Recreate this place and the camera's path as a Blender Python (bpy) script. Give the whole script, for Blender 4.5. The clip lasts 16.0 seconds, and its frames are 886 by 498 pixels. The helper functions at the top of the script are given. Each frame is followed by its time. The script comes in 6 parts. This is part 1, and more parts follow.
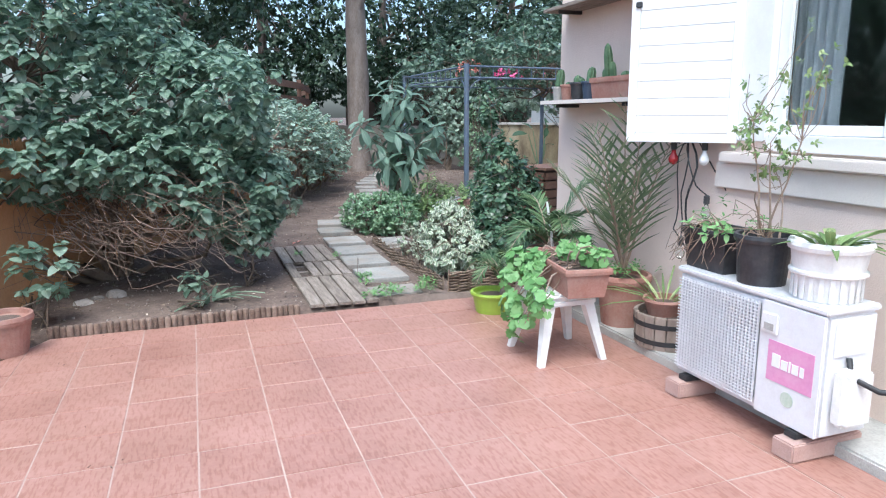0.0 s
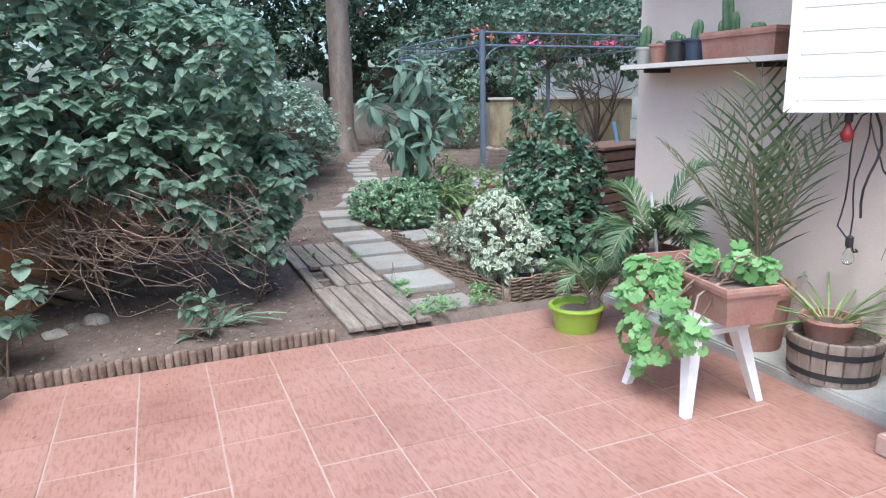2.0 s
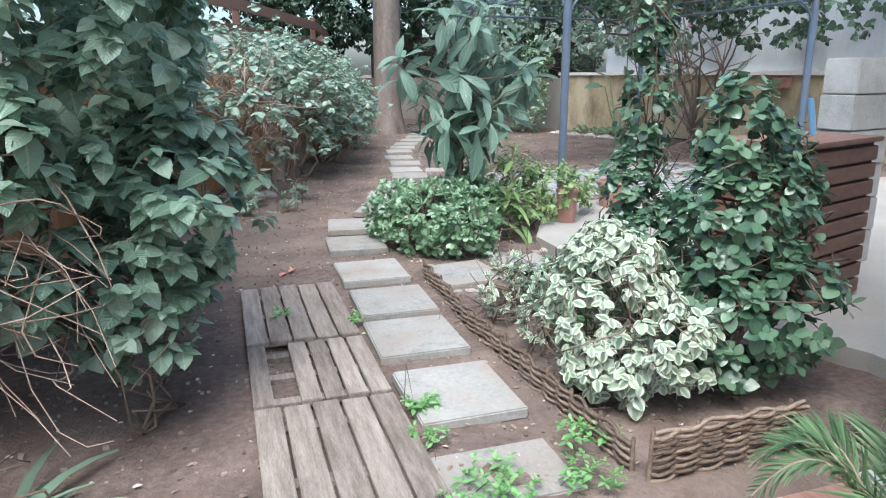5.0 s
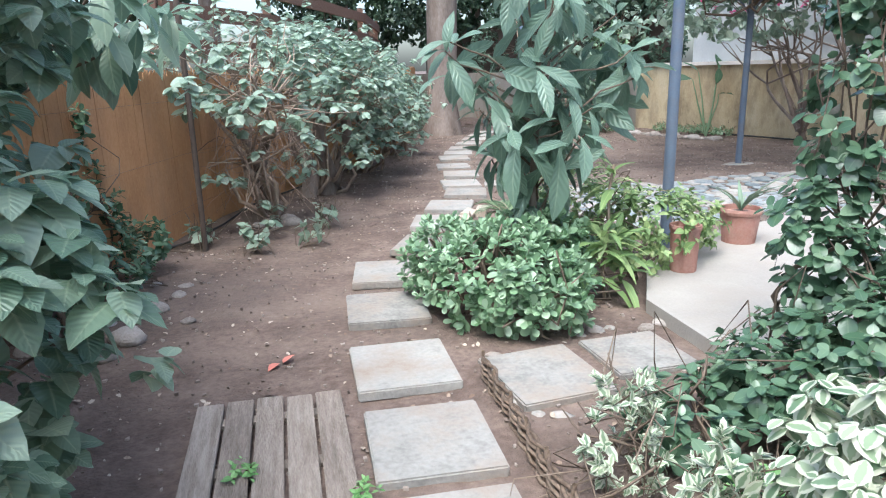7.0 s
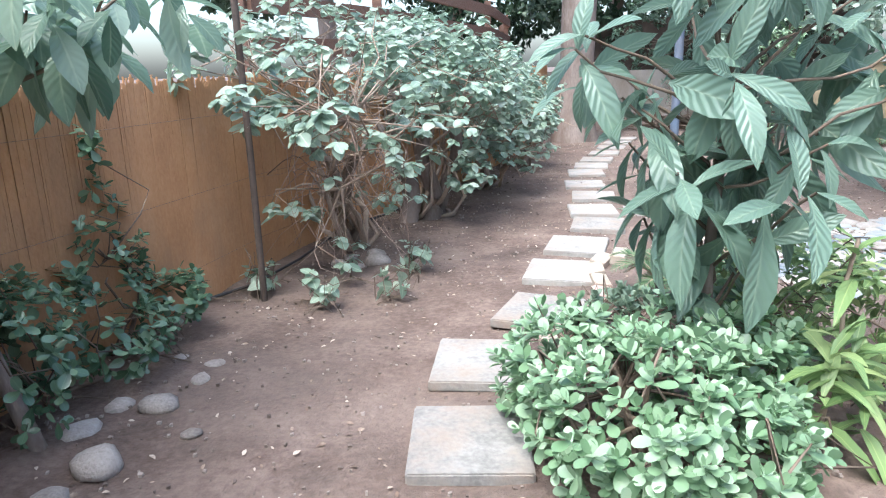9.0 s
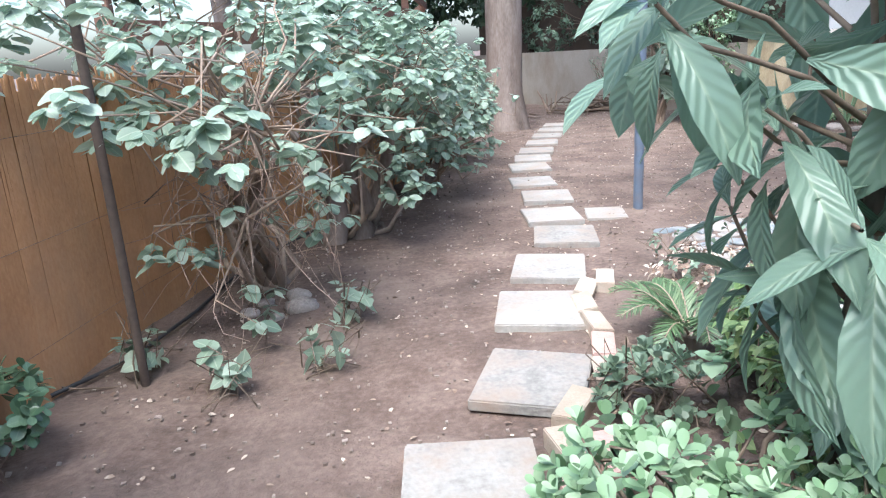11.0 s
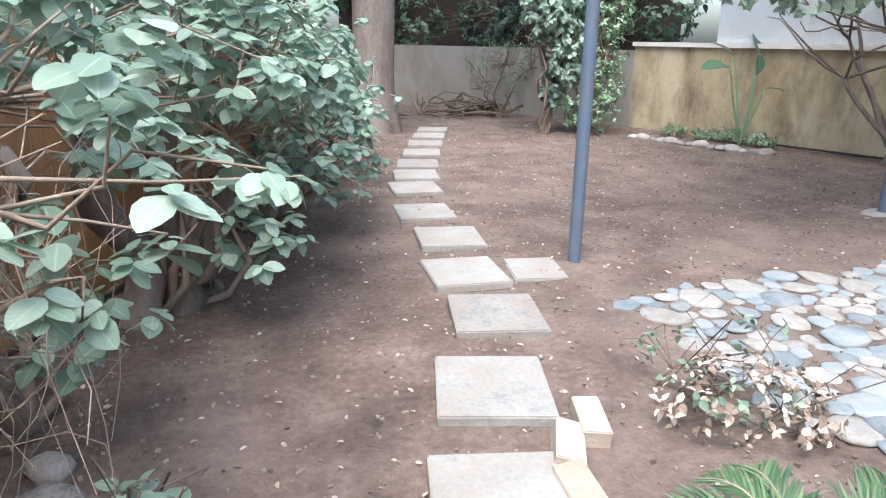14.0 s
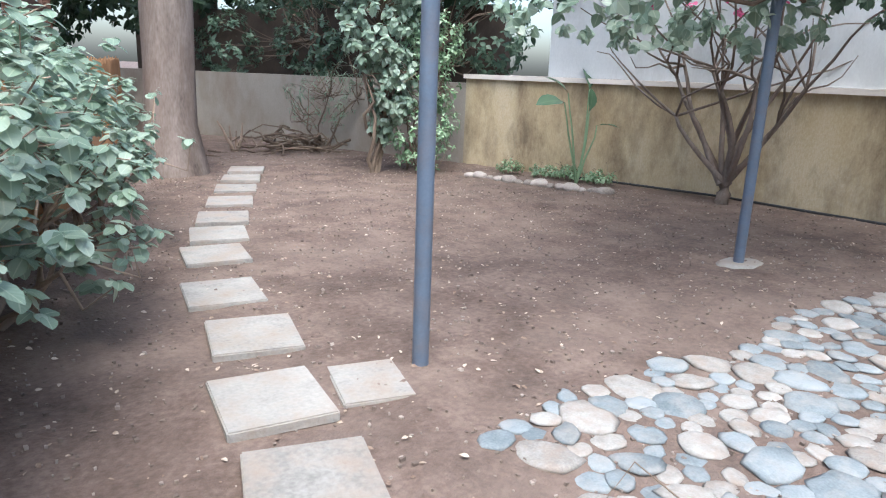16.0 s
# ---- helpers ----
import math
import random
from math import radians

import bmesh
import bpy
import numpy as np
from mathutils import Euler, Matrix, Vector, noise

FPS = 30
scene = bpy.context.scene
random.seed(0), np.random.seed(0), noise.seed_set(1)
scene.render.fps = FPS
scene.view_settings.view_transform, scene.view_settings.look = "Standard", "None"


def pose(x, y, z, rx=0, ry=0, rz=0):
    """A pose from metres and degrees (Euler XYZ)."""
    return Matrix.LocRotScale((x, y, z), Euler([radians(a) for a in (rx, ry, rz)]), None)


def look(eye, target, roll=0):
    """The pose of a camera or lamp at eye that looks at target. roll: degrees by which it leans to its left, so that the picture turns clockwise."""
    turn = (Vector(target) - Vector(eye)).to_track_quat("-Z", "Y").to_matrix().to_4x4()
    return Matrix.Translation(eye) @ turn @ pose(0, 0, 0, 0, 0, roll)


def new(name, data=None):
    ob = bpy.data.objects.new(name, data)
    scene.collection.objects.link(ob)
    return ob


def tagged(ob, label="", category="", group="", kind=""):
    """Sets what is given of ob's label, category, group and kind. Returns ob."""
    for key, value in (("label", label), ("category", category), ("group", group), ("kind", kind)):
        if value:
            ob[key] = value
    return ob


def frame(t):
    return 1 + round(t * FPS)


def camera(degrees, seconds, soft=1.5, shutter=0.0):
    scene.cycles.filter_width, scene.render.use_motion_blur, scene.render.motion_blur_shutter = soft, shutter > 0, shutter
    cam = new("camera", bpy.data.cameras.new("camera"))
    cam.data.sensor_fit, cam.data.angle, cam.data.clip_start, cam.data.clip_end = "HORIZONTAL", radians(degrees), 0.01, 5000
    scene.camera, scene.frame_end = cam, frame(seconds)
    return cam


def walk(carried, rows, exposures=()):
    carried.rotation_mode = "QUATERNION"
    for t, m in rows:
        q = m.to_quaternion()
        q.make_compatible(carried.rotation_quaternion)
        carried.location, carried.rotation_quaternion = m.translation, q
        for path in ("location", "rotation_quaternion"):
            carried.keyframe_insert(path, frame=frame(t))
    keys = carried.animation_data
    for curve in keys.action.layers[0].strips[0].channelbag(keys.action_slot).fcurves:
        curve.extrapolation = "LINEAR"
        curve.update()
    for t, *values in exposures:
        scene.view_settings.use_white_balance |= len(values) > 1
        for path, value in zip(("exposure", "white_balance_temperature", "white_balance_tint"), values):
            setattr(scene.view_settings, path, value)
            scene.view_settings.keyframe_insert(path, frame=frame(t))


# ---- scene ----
cam = camera(66.2, 16.0, soft=1.15)
PATH = [
    (0, (0.145, -0.315, 1.383), (0.814, 1.53, 1.0), -0.2),
    (0.5, (0.009, -0.051, 1.384), (0.783, 1.746, 0.969), -2.1),
    (1, (-0.079, 0.205, 1.362), (0.686, 2.001, 0.926), -0.6),
    (1.5, (-0.072, 0.558, 1.357), (0.655, 2.376, 0.948), -1.5),
    (2, (-0.045, 0.854, 1.351), (0.702, 2.655, 0.904), -1.2),
    (2.5, (-0.002, 1.182, 1.336), (0.813, 2.95, 0.879), -1.7),
    (3, (0.135, 1.502, 1.315), (0.933, 3.285, 0.887), -1.9),
    (3.2, (0.22, 1.641, 1.312), (1.01, 3.43, 0.894), -1.4),
    (5.3, (0.902, 3.309, 1.201), (1.486, 5.154, 0.696), -0.3),
    (5.5, (0.944, 3.466, 1.206), (1.551, 5.307, 0.714), -0.9),
    (6, (1.035, 3.812, 1.211), (1.597, 5.674, 0.746), -1.7),
    (6.5, (1.162, 4.141, 1.198), (1.589, 6.023, 0.675), 0.0),
    (7, (1.243, 4.484, 1.192), (1.67, 6.371, 0.682), -1.4),
    (7.5, (1.299, 4.785, 1.228), (1.721, 6.681, 0.75), -2.3),
    (8, (1.443, 5.096, 1.231), (1.668, 7.026, 0.757), -1.8),
    (8.5, (1.54, 5.376, 1.225), (1.613, 7.3, 0.684), -1.3),
    (9, (1.546, 5.685, 1.234), (1.603, 7.618, 0.723), -1.7),
    (9.2, (1.536, 5.79, 1.244), (1.612, 7.725, 0.742), -1.4),
    (11.3, (1.469, 6.825, 1.225), (1.799, 8.711, 0.645), -2.7),
    (11.5, (1.452, 6.916, 1.229), (1.822, 8.789, 0.633), -1.6),
    (12, (1.422, 7.187, 1.201), (1.822, 9.049, 0.591), -1.1),
    (12.5, (1.486, 7.503, 1.193), (1.878, 9.364, 0.574), 0.3),
    (13, (1.496, 7.768, 1.183), (1.958, 9.61, 0.558), 0.7),
    (13.5, (1.541, 8.009, 1.21), (2.124, 9.828, 0.616), 0.9),
    (14, (1.638, 8.245, 1.204), (2.345, 10.021, 0.616), 0.9),
    (14.5, (1.788, 8.522, 1.232), (2.621, 10.255, 0.683), 0.7),
    (15, (1.888, 8.701, 1.242), (2.866, 10.358, 0.695), 0.4),
    (15.5, (1.985, 8.885, 1.259), (3.097, 10.463, 0.736), 0.0),
    (16, (2.156, 9.131, 1.235), (3.291, 10.698, 0.731), 2.1),
]
walk(cam, [(t, look(eye, target, roll)) for t, eye, target, roll in PATH],
     exposures=[(0.0, 1.18, 5600, 2), (3.2, 1.24, 5650, 2), (5.5, 1.48, 5800, 3), (7.0, 1.63, 5850, 4), (8.0, 1.74, 5850, 5), (9.0, 1.98, 5800, 6), (12.0, 1.83, 5850, 7), (14.0, 1.74, 5900, 6), (16.0, 1.62, 5900, 6)])

# world: bright overcast sky, soft high sun
world = bpy.data.worlds.new("sky")
scene.world = world
world.use_nodes = True
wn = world.node_tree.nodes
sky = wn.new("ShaderNodeTexSky")
sky.sky_type = "NISHITA"
sky.sun_disc = False
sky.sun_elevation, sky.sun_rotation = radians(64), radians(213)
sky.air_density, sky.dust_density = 1.0, 4.0
wn["Background"].inputs["Strength"].default_value = 0.15
world.node_tree.links.new(sky.outputs[0], wn["Background"].inputs["Color"])
sun = new("sun", bpy.data.lights.new("sun", "SUN"))
sun.data.energy, sun.data.angle, sun.data.color = 1.35, radians(40), (1.0, 0.985, 0.96)
sun.matrix_world = look((0, 0, 12), (3.2, 4.9, 0))

RNG = np.random.default_rng(7)


# ---- materials ----
def nodes_of(name):
    m = bpy.data.materials.new(name)
    m.use_nodes = True
    return m, m.node_tree.nodes, m.node_tree.links, m.node_tree.nodes["Principled BSDF"]


def ramp_of(nt, stops):
    r = nt.new("ShaderNodeValToRGB")
    while len(r.color_ramp.elements) < len(stops):
        r.color_ramp.elements.new(0.5)
    for e, (p, c) in zip(r.color_ramp.elements, stops):
        e.position, e.color = p, (*c, 1)
    return r


def surface(name, colors, scale=6.0, fine=60.0, rough=0.8, bump=0.3, metal=0.0, per_object=0.0, per_island=0.0, dirt=None, dirt_scale=2.0, dirt_amount=0.5, stretch=(1, 1, 1), bump_scale=None):
    """Two scales of noise between colours, a stain layer, and fine relief, in metres."""
    m, nt, lk, b = nodes_of(name)
    co = nt.new("ShaderNodeTexCoord")
    mp = nt.new("ShaderNodeMapping")
    mp.inputs["Scale"].default_value = stretch
    geo = nt.new("ShaderNodeNewGeometry")
    lk.new(geo.outputs["Position"], mp.inputs["Vector"])
    n1 = nt.new("ShaderNodeTexNoise")
    n1.inputs["Scale"].default_value, n1.inputs["Detail"].default_value = scale, 6
    n1.inputs["Roughness"].default_value = 0.65
    lk.new(mp.outputs[0], n1.inputs["Vector"])
    n2 = nt.new("ShaderNodeTexNoise")
    n2.inputs["Scale"].default_value, n2.inputs["Detail"].default_value = fine, 4
    lk.new(mp.outputs[0], n2.inputs["Vector"])
    mix = nt.new("ShaderNodeMath")
    mix.operation = "MULTIPLY_ADD"
    lk.new(n2.outputs[0], mix.inputs[0])
    mix.inputs[1].default_value = 0.45
    sub = nt.new("ShaderNodeMath")
    sub.operation = "MULTIPLY_ADD"
    lk.new(n1.outputs[0], sub.inputs[0])
    sub.inputs[1].default_value, sub.inputs[2].default_value = 0.9, -0.17
    lk.new(sub.outputs[0], mix.inputs[2])
    last = mix.outputs[0]
    for amount, node, out in ((per_object, "ShaderNodeObjectInfo", "Random"), (per_island, "ShaderNodeNewGeometry", "Random Per Island")):
        if amount:
            oi = nt.new(node)
            ad = nt.new("ShaderNodeMath")
            ad.operation = "MULTIPLY_ADD"
            lk.new(oi.outputs[out], ad.inputs[0])
            ad.inputs[1].default_value = amount
            ad2 = nt.new("ShaderNodeMath")
            ad2.operation = "ADD"
            lk.new(last, ad2.inputs[0])
            ad2.inputs[1].default_value = -amount / 2
            lk.new(ad2.outputs[0], ad.inputs[2])
            last = ad.outputs[0]
    k = len(colors) - 1
    r = ramp_of(nt, [(0.25 + 0.5 * i / k, c) for i, c in enumerate(colors)])
    lk.new(last, r.inputs[0])
    col = r.outputs[0]
    if dirt:
        n3 = nt.new("ShaderNodeTexNoise")
        n3.inputs["Scale"].default_value, n3.inputs["Detail"].default_value = dirt_scale, 8
        n3.inputs["Roughness"].default_value = 0.7
        lk.new(mp.outputs[0], n3.inputs["Vector"])
        st = ramp_of(nt, [(0.45, (0, 0, 0)), (0.68, (dirt_amount,) * 3)])
        lk.new(n3.outputs[0], st.inputs[0])
        mx = nt.new("ShaderNodeMixRGB")
        lk.new(st.outputs[0], mx.inputs[0])
        lk.new(col, mx.inputs[1])
        mx.inputs[2].default_value = (*dirt, 1)
        col = mx.outputs[0]
    lk.new(col, b.inputs["Base Color"])
    b.inputs["Roughness"].default_value, b.inputs["Metallic"].default_value = rough, metal
    if bump:
        bp = nt.new("ShaderNodeBump")
        bp.inputs["Strength"].default_value, bp.inputs["Distance"].default_value = bump, 0.01
        nb = n2
        if bump_scale:
            nb = nt.new("ShaderNodeTexNoise")
            nb.inputs["Scale"].default_value, nb.inputs["Detail"].default_value = bump_scale, 6
            lk.new(mp.outputs[0], nb.inputs["Vector"])
        lk.new(nb.outputs[0], bp.inputs["Height"])
        lk.new(bp.outputs[0], b.inputs["Normal"])
    return m


def leaf_material(name, dark, mid, light, rough=0.45, vein=0.25, edge=None, edge_at=0.62, through_light=0.25, relief=0.12):
    """Leaf: colour varies leaf by leaf; midrib and side veins from the leaf's own coordinates; light passes through."""
    m, nt, lk, b = nodes_of(name)
    geo = nt.new("ShaderNodeNewGeometry")
    r = ramp_of(nt, [(0.0, dark), (0.55, mid), (1.0, light)])
    lk.new(geo.outputs["Random Per Island"], r.inputs[0])
    uv = nt.new("ShaderNodeUVMap")
    uv.uv_map = "leaf"
    sp = nt.new("ShaderNodeSeparateXYZ")
    lk.new(uv.outputs[0], sp.inputs[0])
    ab = nt.new("ShaderNodeMath")
    ab.operation = "ABSOLUTE"
    lk.new(sp.outputs[1], ab.inputs[0])
    # side veins
    ve = nt.new("ShaderNodeMath")
    ve.operation = "MULTIPLY_ADD"
    lk.new(ab.outputs[0], ve.inputs[0])
    ve.inputs[1].default_value = -0.25
    lk.new(sp.outputs[0], ve.inputs[2])
    ws = nt.new("ShaderNodeMath")
    ws.operation = "MULTIPLY"
    lk.new(ve.outputs[0], ws.inputs[0])
    ws.inputs[1].default_value = 50
    sn = nt.new("ShaderNodeMath")
    sn.operation = "SINE"
    lk.new(ws.outputs[0], sn.inputs[0])
    rib = ramp_of(nt, [(0.0, (1, 1, 1)), (0.12, (0, 0, 0))])
    lk.new(ab.outputs[0], rib.inputs[0])
    rm = nt.new("ShaderNodeMath")
    rm.operation = "MULTIPLY"
    lk.new(rib.outputs[0], rm.inputs[0])
    rm.inputs[1].default_value = vein
    mx = nt.new("ShaderNodeMixRGB")
    lk.new(rm.outputs[0], mx.inputs[0])
    lk.new(r.outputs[0], mx.inputs[1])
    mx.inputs[2].default_value = (min(1, light[0] * 1.8 + 0.05), min(1, light[1] * 1.6 + 0.05), light[2] * 1.5 + 0.02, 1)
    col = mx.outputs[0]
    if edge:
        no = nt.new("ShaderNodeTexNoise")
        no.inputs["Scale"].default_value = 60
        lk.new(geo.outputs["Position"], no.inputs["Vector"])
        ad = nt.new("ShaderNodeMath")
        ad.operation = "MULTIPLY_ADD"
        lk.new(no.outputs[0], ad.inputs[0])
        ad.inputs[1].default_value = 0.5
        lk.new(ab.outputs[0], ad.inputs[2])
        er = ramp_of(nt, [(edge_at, (0, 0, 0)), (edge_at + 0.18, (1, 1, 1))])
        lk.new(ad.outputs[0], er.inputs[0])
        m2 = nt.new("ShaderNodeMixRGB")
        lk.new(er.outputs[0], m2.inputs[0])
        lk.new(col, m2.inputs[1])
        m2.inputs[2].default_value = (*edge, 1)
        col = m2.outputs[0]
    lk.new(col, b.inputs["Base Color"])
    b.inputs["Roughness"].default_value = rough
    bp = nt.new("ShaderNodeBump")
    bp.inputs["Strength"].default_value, bp.inputs["Distance"].default_value = relief, 0.003
    lk.new(sn.outputs[0], bp.inputs["Height"])
    lk.new(bp.outputs[0], b.inputs["Normal"])
    tr = nt.new("ShaderNodeBsdfTranslucent")
    lk.new(col, tr.inputs["Color"])
    ms = nt.new("ShaderNodeMixShader")
    ms.inputs[0].default_value = through_light
    lk.new(b.outputs[0], ms.inputs[1])
    lk.new(tr.outputs[0], ms.inputs[2])
    lk.new(ms.outputs[0], nt["Material Output"].inputs["Surface"])
    return m


def tile_material():
    """Red ceramic tile with short darker dashes of relief, glossy in worn places."""
    m = surface("terracotta_tile", [(0.285, 0.147, 0.116), (0.355, 0.190, 0.152), (0.415, 0.235, 0.194)], 2.2, 45, 0.40, 0.0, per_object=0.13, dirt=(0.34, 0.20, 0.15), dirt_scale=1.4, dirt_amount=0.35)
    nt, lk = m.node_tree.nodes, m.node_tree.links
    b = nt["Principled BSDF"]
    geo = nt.new("ShaderNodeNewGeometry")
    mp = nt.new("ShaderNodeMapping")
    mp.inputs["Scale"].default_value = (45, 9, 1)
    lk.new(geo.outputs["Position"], mp.inputs["Vector"])
    n = nt.new("ShaderNodeTexNoise")
    n.inputs["Scale"].default_value, n.inputs["Detail"].default_value = 1.6, 3
    lk.new(mp.outputs[0], n.inputs["Vector"])
    r = ramp_of(nt, [(0.50, (0, 0, 0)), (0.60, (1, 1, 1))])
    lk.new(n.outputs[0], r.inputs[0])
    old = b.inputs["Base Color"].links[0].from_socket
    mx = nt.new("ShaderNodeMixRGB")
    mx.blend_type = "MULTIPLY"
    lk.new(r.outputs[0], mx.inputs[0])
    lk.new(old, mx.inputs[1])
    mx.inputs[2].default_value = (0.84, 0.76, 0.73, 1)
    lk.new(mx.outputs[0], b.inputs["Base Color"])
    bp = nt.new("ShaderNodeBump")
    bp.inputs["Strength"].default_value, bp.inputs["Distance"].default_value = 0.2, 0.003
    lk.new(n.outputs[0], bp.inputs["Height"])
    lk.new(bp.outputs[0], b.inputs["Normal"])
    return m


M = {}
M["tile"] = tile_material()
M["grout"] = surface("grout", [(0.38, 0.28, 0.235), (0.49, 0.38, 0.33)], 4, 90, 0.9, 0.4)
M["soil"] = surface("soil", [(0.044, 0.031, 0.024), (0.122, 0.083, 0.065), (0.215, 0.158, 0.130)], 2.6, 34, 0.95, 1.0, dirt=(0.22, 0.165, 0.135), dirt_scale=0.7, dirt_amount=0.6, bump_scale=70)
M["paver"] = surface("concrete_paver", [(0.185, 0.174, 0.160), (0.285, 0.270, 0.248), (0.365, 0.348, 0.320)], 9, 55, 0.92, 0.5, per_object=0.22, dirt=(0.25, 0.195, 0.155), dirt_scale=4.5, dirt_amount=0.9)
M["concrete"] = surface("concrete", [(0.30, 0.29, 0.27), (0.44, 0.43, 0.40), (0.52, 0.50, 0.47)], 3, 100, 0.9, 0.4, dirt=(0.22, 0.19, 0.16), dirt_scale=2.5, dirt_amount=0.5)
M["pale_slab"] = surface("pale_concrete", [(0.27, 0.245, 0.22), (0.35, 0.322, 0.29)], 2, 90, 0.85, 0.3, dirt=(0.30, 0.25, 0.205), dirt_scale=3, dirt_amount=0.5)
M["deck"] = surface("weathered_wood", [(0.17, 0.135, 0.11), (0.30, 0.245, 0.205), (0.41, 0.345, 0.295)], 7, 60, 0.9, 0.8, per_object=0.3, dirt=(0.10, 0.075, 0.055), dirt_scale=6, dirt_amount=0.5, stretch=(6, 0.7, 6))
M["plaster"] = surface("peach_plaster", [(0.67, 0.54, 0.465), (0.73, 0.60, 0.525), (0.77, 0.64, 0.565)], 1.4, 120, 0.9, 0.35, dirt=(0.62, 0.50, 0.43), dirt_scale=1.2, dirt_amount=0.35)
M["band"] = surface("pale_plaster", [(0.66, 0.60, 0.55), (0.74, 0.68, 0.63)], 3, 110, 0.85, 0.2, dirt=(0.5, 0.42, 0.37), dirt_scale=3, dirt_amount=0.4)
M["white"] = surface("white_paint", [(0.74, 0.75, 0.76), (0.82, 0.82, 0.82)], 4, 150, 0.45, 0.08, dirt=(0.62, 0.60, 0.56), dirt_scale=5, dirt_amount=0.25)
M["plastic_white"] = surface("white_plastic", [(0.70, 0.69, 0.67), (0.80, 0.79, 0.78)], 5, 120, 0.5, 0.05, dirt=(0.45, 0.42, 0.38), dirt_scale=9, dirt_amount=0.35)
M["terracotta"] = surface("terracotta", [(0.25, 0.112, 0.083), (0.33, 0.162, 0.125), (0.39, 0.208, 0.168)], 9, 80, 0.75, 0.25, dirt=(0.40, 0.30, 0.25), dirt_scale=7, dirt_amount=0.45)
M["black_pot"] = surface("black_plastic", [(0.020, 0.021, 0.025), (0.045, 0.045, 0.05)], 8, 60, 0.45, 0.1, dirt=(0.10, 0.09, 0.08), dirt_scale=12, dirt_amount=0.4)
M["blue_pot"] = surface("blue_grey_plastic", [(0.035, 0.05, 0.085), (0.06, 0.08, 0.12)], 8, 60, 0.5, 0.1)
M["lime"] = surface("lime_plastic", [(0.26, 0.39, 0.04), (0.34, 0.48, 0.07)], 6, 80, 0.4, 0.05, dirt=(0.22, 0.26, 0.05), dirt_scale=10, dirt_amount=0.4)
M["grey_pot"] = surface("grey_cement_pot", [(0.33, 0.31, 0.29), (0.45, 0.43, 0.40)], 12, 90, 0.9, 0.3)
M["ac"] = surface("enamelled_metal", [(0.66, 0.66, 0.68), (0.76, 0.76, 0.77)], 5, 120, 0.4, 0.05, dirt=(0.52, 0.47, 0.44), dirt_scale=6, dirt_amount=0.35)
M["ac_dark"] = surface("grey_coil", [(0.30, 0.31, 0.325), (0.40, 0.41, 0.42)], 20, 90, 0.6, 0.3)
M["pink"] = surface("pink_sticker", [(0.60, 0.23, 0.42), (0.68, 0.31, 0.50)], 12, 90, 0.5, 0.0, dirt=(0.70, 0.42, 0.55), dirt_scale=14, dirt_amount=0.5)
M["sticker_green"] = surface("faded_green_sticker", [(0.40, 0.50, 0.38), (0.62, 0.64, 0.58)], 25, 90, 0.6, 0.0)
M["brick_pink"] = surface("pink_block", [(0.40, 0.255, 0.215), (0.50, 0.345, 0.30)], 12, 110, 0.95, 0.5)
M["brick_yellow"] = surface("yellow_brick", [(0.32, 0.265, 0.205), (0.44, 0.385, 0.315)], 9, 100, 0.95, 0.5, per_object=0.35, dirt=(0.46, 0.30, 0.24), dirt_scale=6, dirt_amount=0.5)
M["edging"] = surface("brown_edging", [(0.115, 0.074, 0.055), (0.20, 0.138, 0.105), (0.275, 0.20, 0.155)], 14, 90, 0.9, 0.6, per_object=0.4)
M["reed"] = surface("reed", [(0.36, 0.180, 0.080), (0.44, 0.232, 0.108), (0.50, 0.285, 0.145)], 2, 40, 0.8, 0.25, per_island=0.06, dirt=(0.30, 0.185, 0.115), dirt_scale=1.2, dirt_amount=0.6, stretch=(1.6, 1.6, 1.0))
M["willow"] = surface("willow_weave", [(0.09, 0.060, 0.042), (0.17, 0.12, 0.085), (0.26, 0.19, 0.14)], 20, 80, 0.9, 0.5, per_island=0.4)
M["bark"] = surface("bark", [(0.10, 0.075, 0.06), (0.20, 0.16, 0.135), (0.29, 0.24, 0.21)], 5, 50, 0.95, 0.9, dirt=(0.15, 0.10, 0.075), dirt_scale=3, dirt_amount=0.6, stretch=(1, 1, 0.3), bump_scale=28)
M["twig"] = surface("twig", [(0.10, 0.07, 0.05), (0.20, 0.15, 0.11)], 12, 60, 0.9, 0.3, per_island=0.4)
M["twig_pale"] = surface("pale_twig", [(0.22, 0.155, 0.11), (0.34, 0.26, 0.20)], 12, 60, 0.9, 0.3, per_island=0.4)
M["twig_brown"] = surface("brown_dry_twig", [(0.15, 0.098, 0.07), (0.27, 0.19, 0.145), (0.36, 0.27, 0.215)], 12, 60, 0.9, 0.3, per_island=0.6)
M["steel_blue"] = surface("blue_grey_paint", [(0.085, 0.115, 0.16), (0.12, 0.155, 0.21)], 6, 90, 0.5, 0.1, dirt=(0.16, 0.12, 0.10), dirt_scale=8, dirt_amount=0.35)
M["ochre_wall"] = surface("ochre_plaster", [(0.36, 0.27, 0.155), (0.46, 0.37, 0.235), (0.54, 0.465, 0.34)], 1.3, 70, 0.95, 0.5, dirt=(0.13, 0.092, 0.06), dirt_scale=2.3, dirt_amount=0.85, stretch=(1, 1, 0.45))
M["grey_wall"] = surface("grey_plaster", [(0.27, 0.24, 0.20), (0.36, 0.325, 0.28)], 1.5, 70, 0.95, 0.5, dirt=(0.20, 0.15, 0.11), dirt_scale=1.4, dirt_amount=0.7, stretch=(1, 1, 0.5))
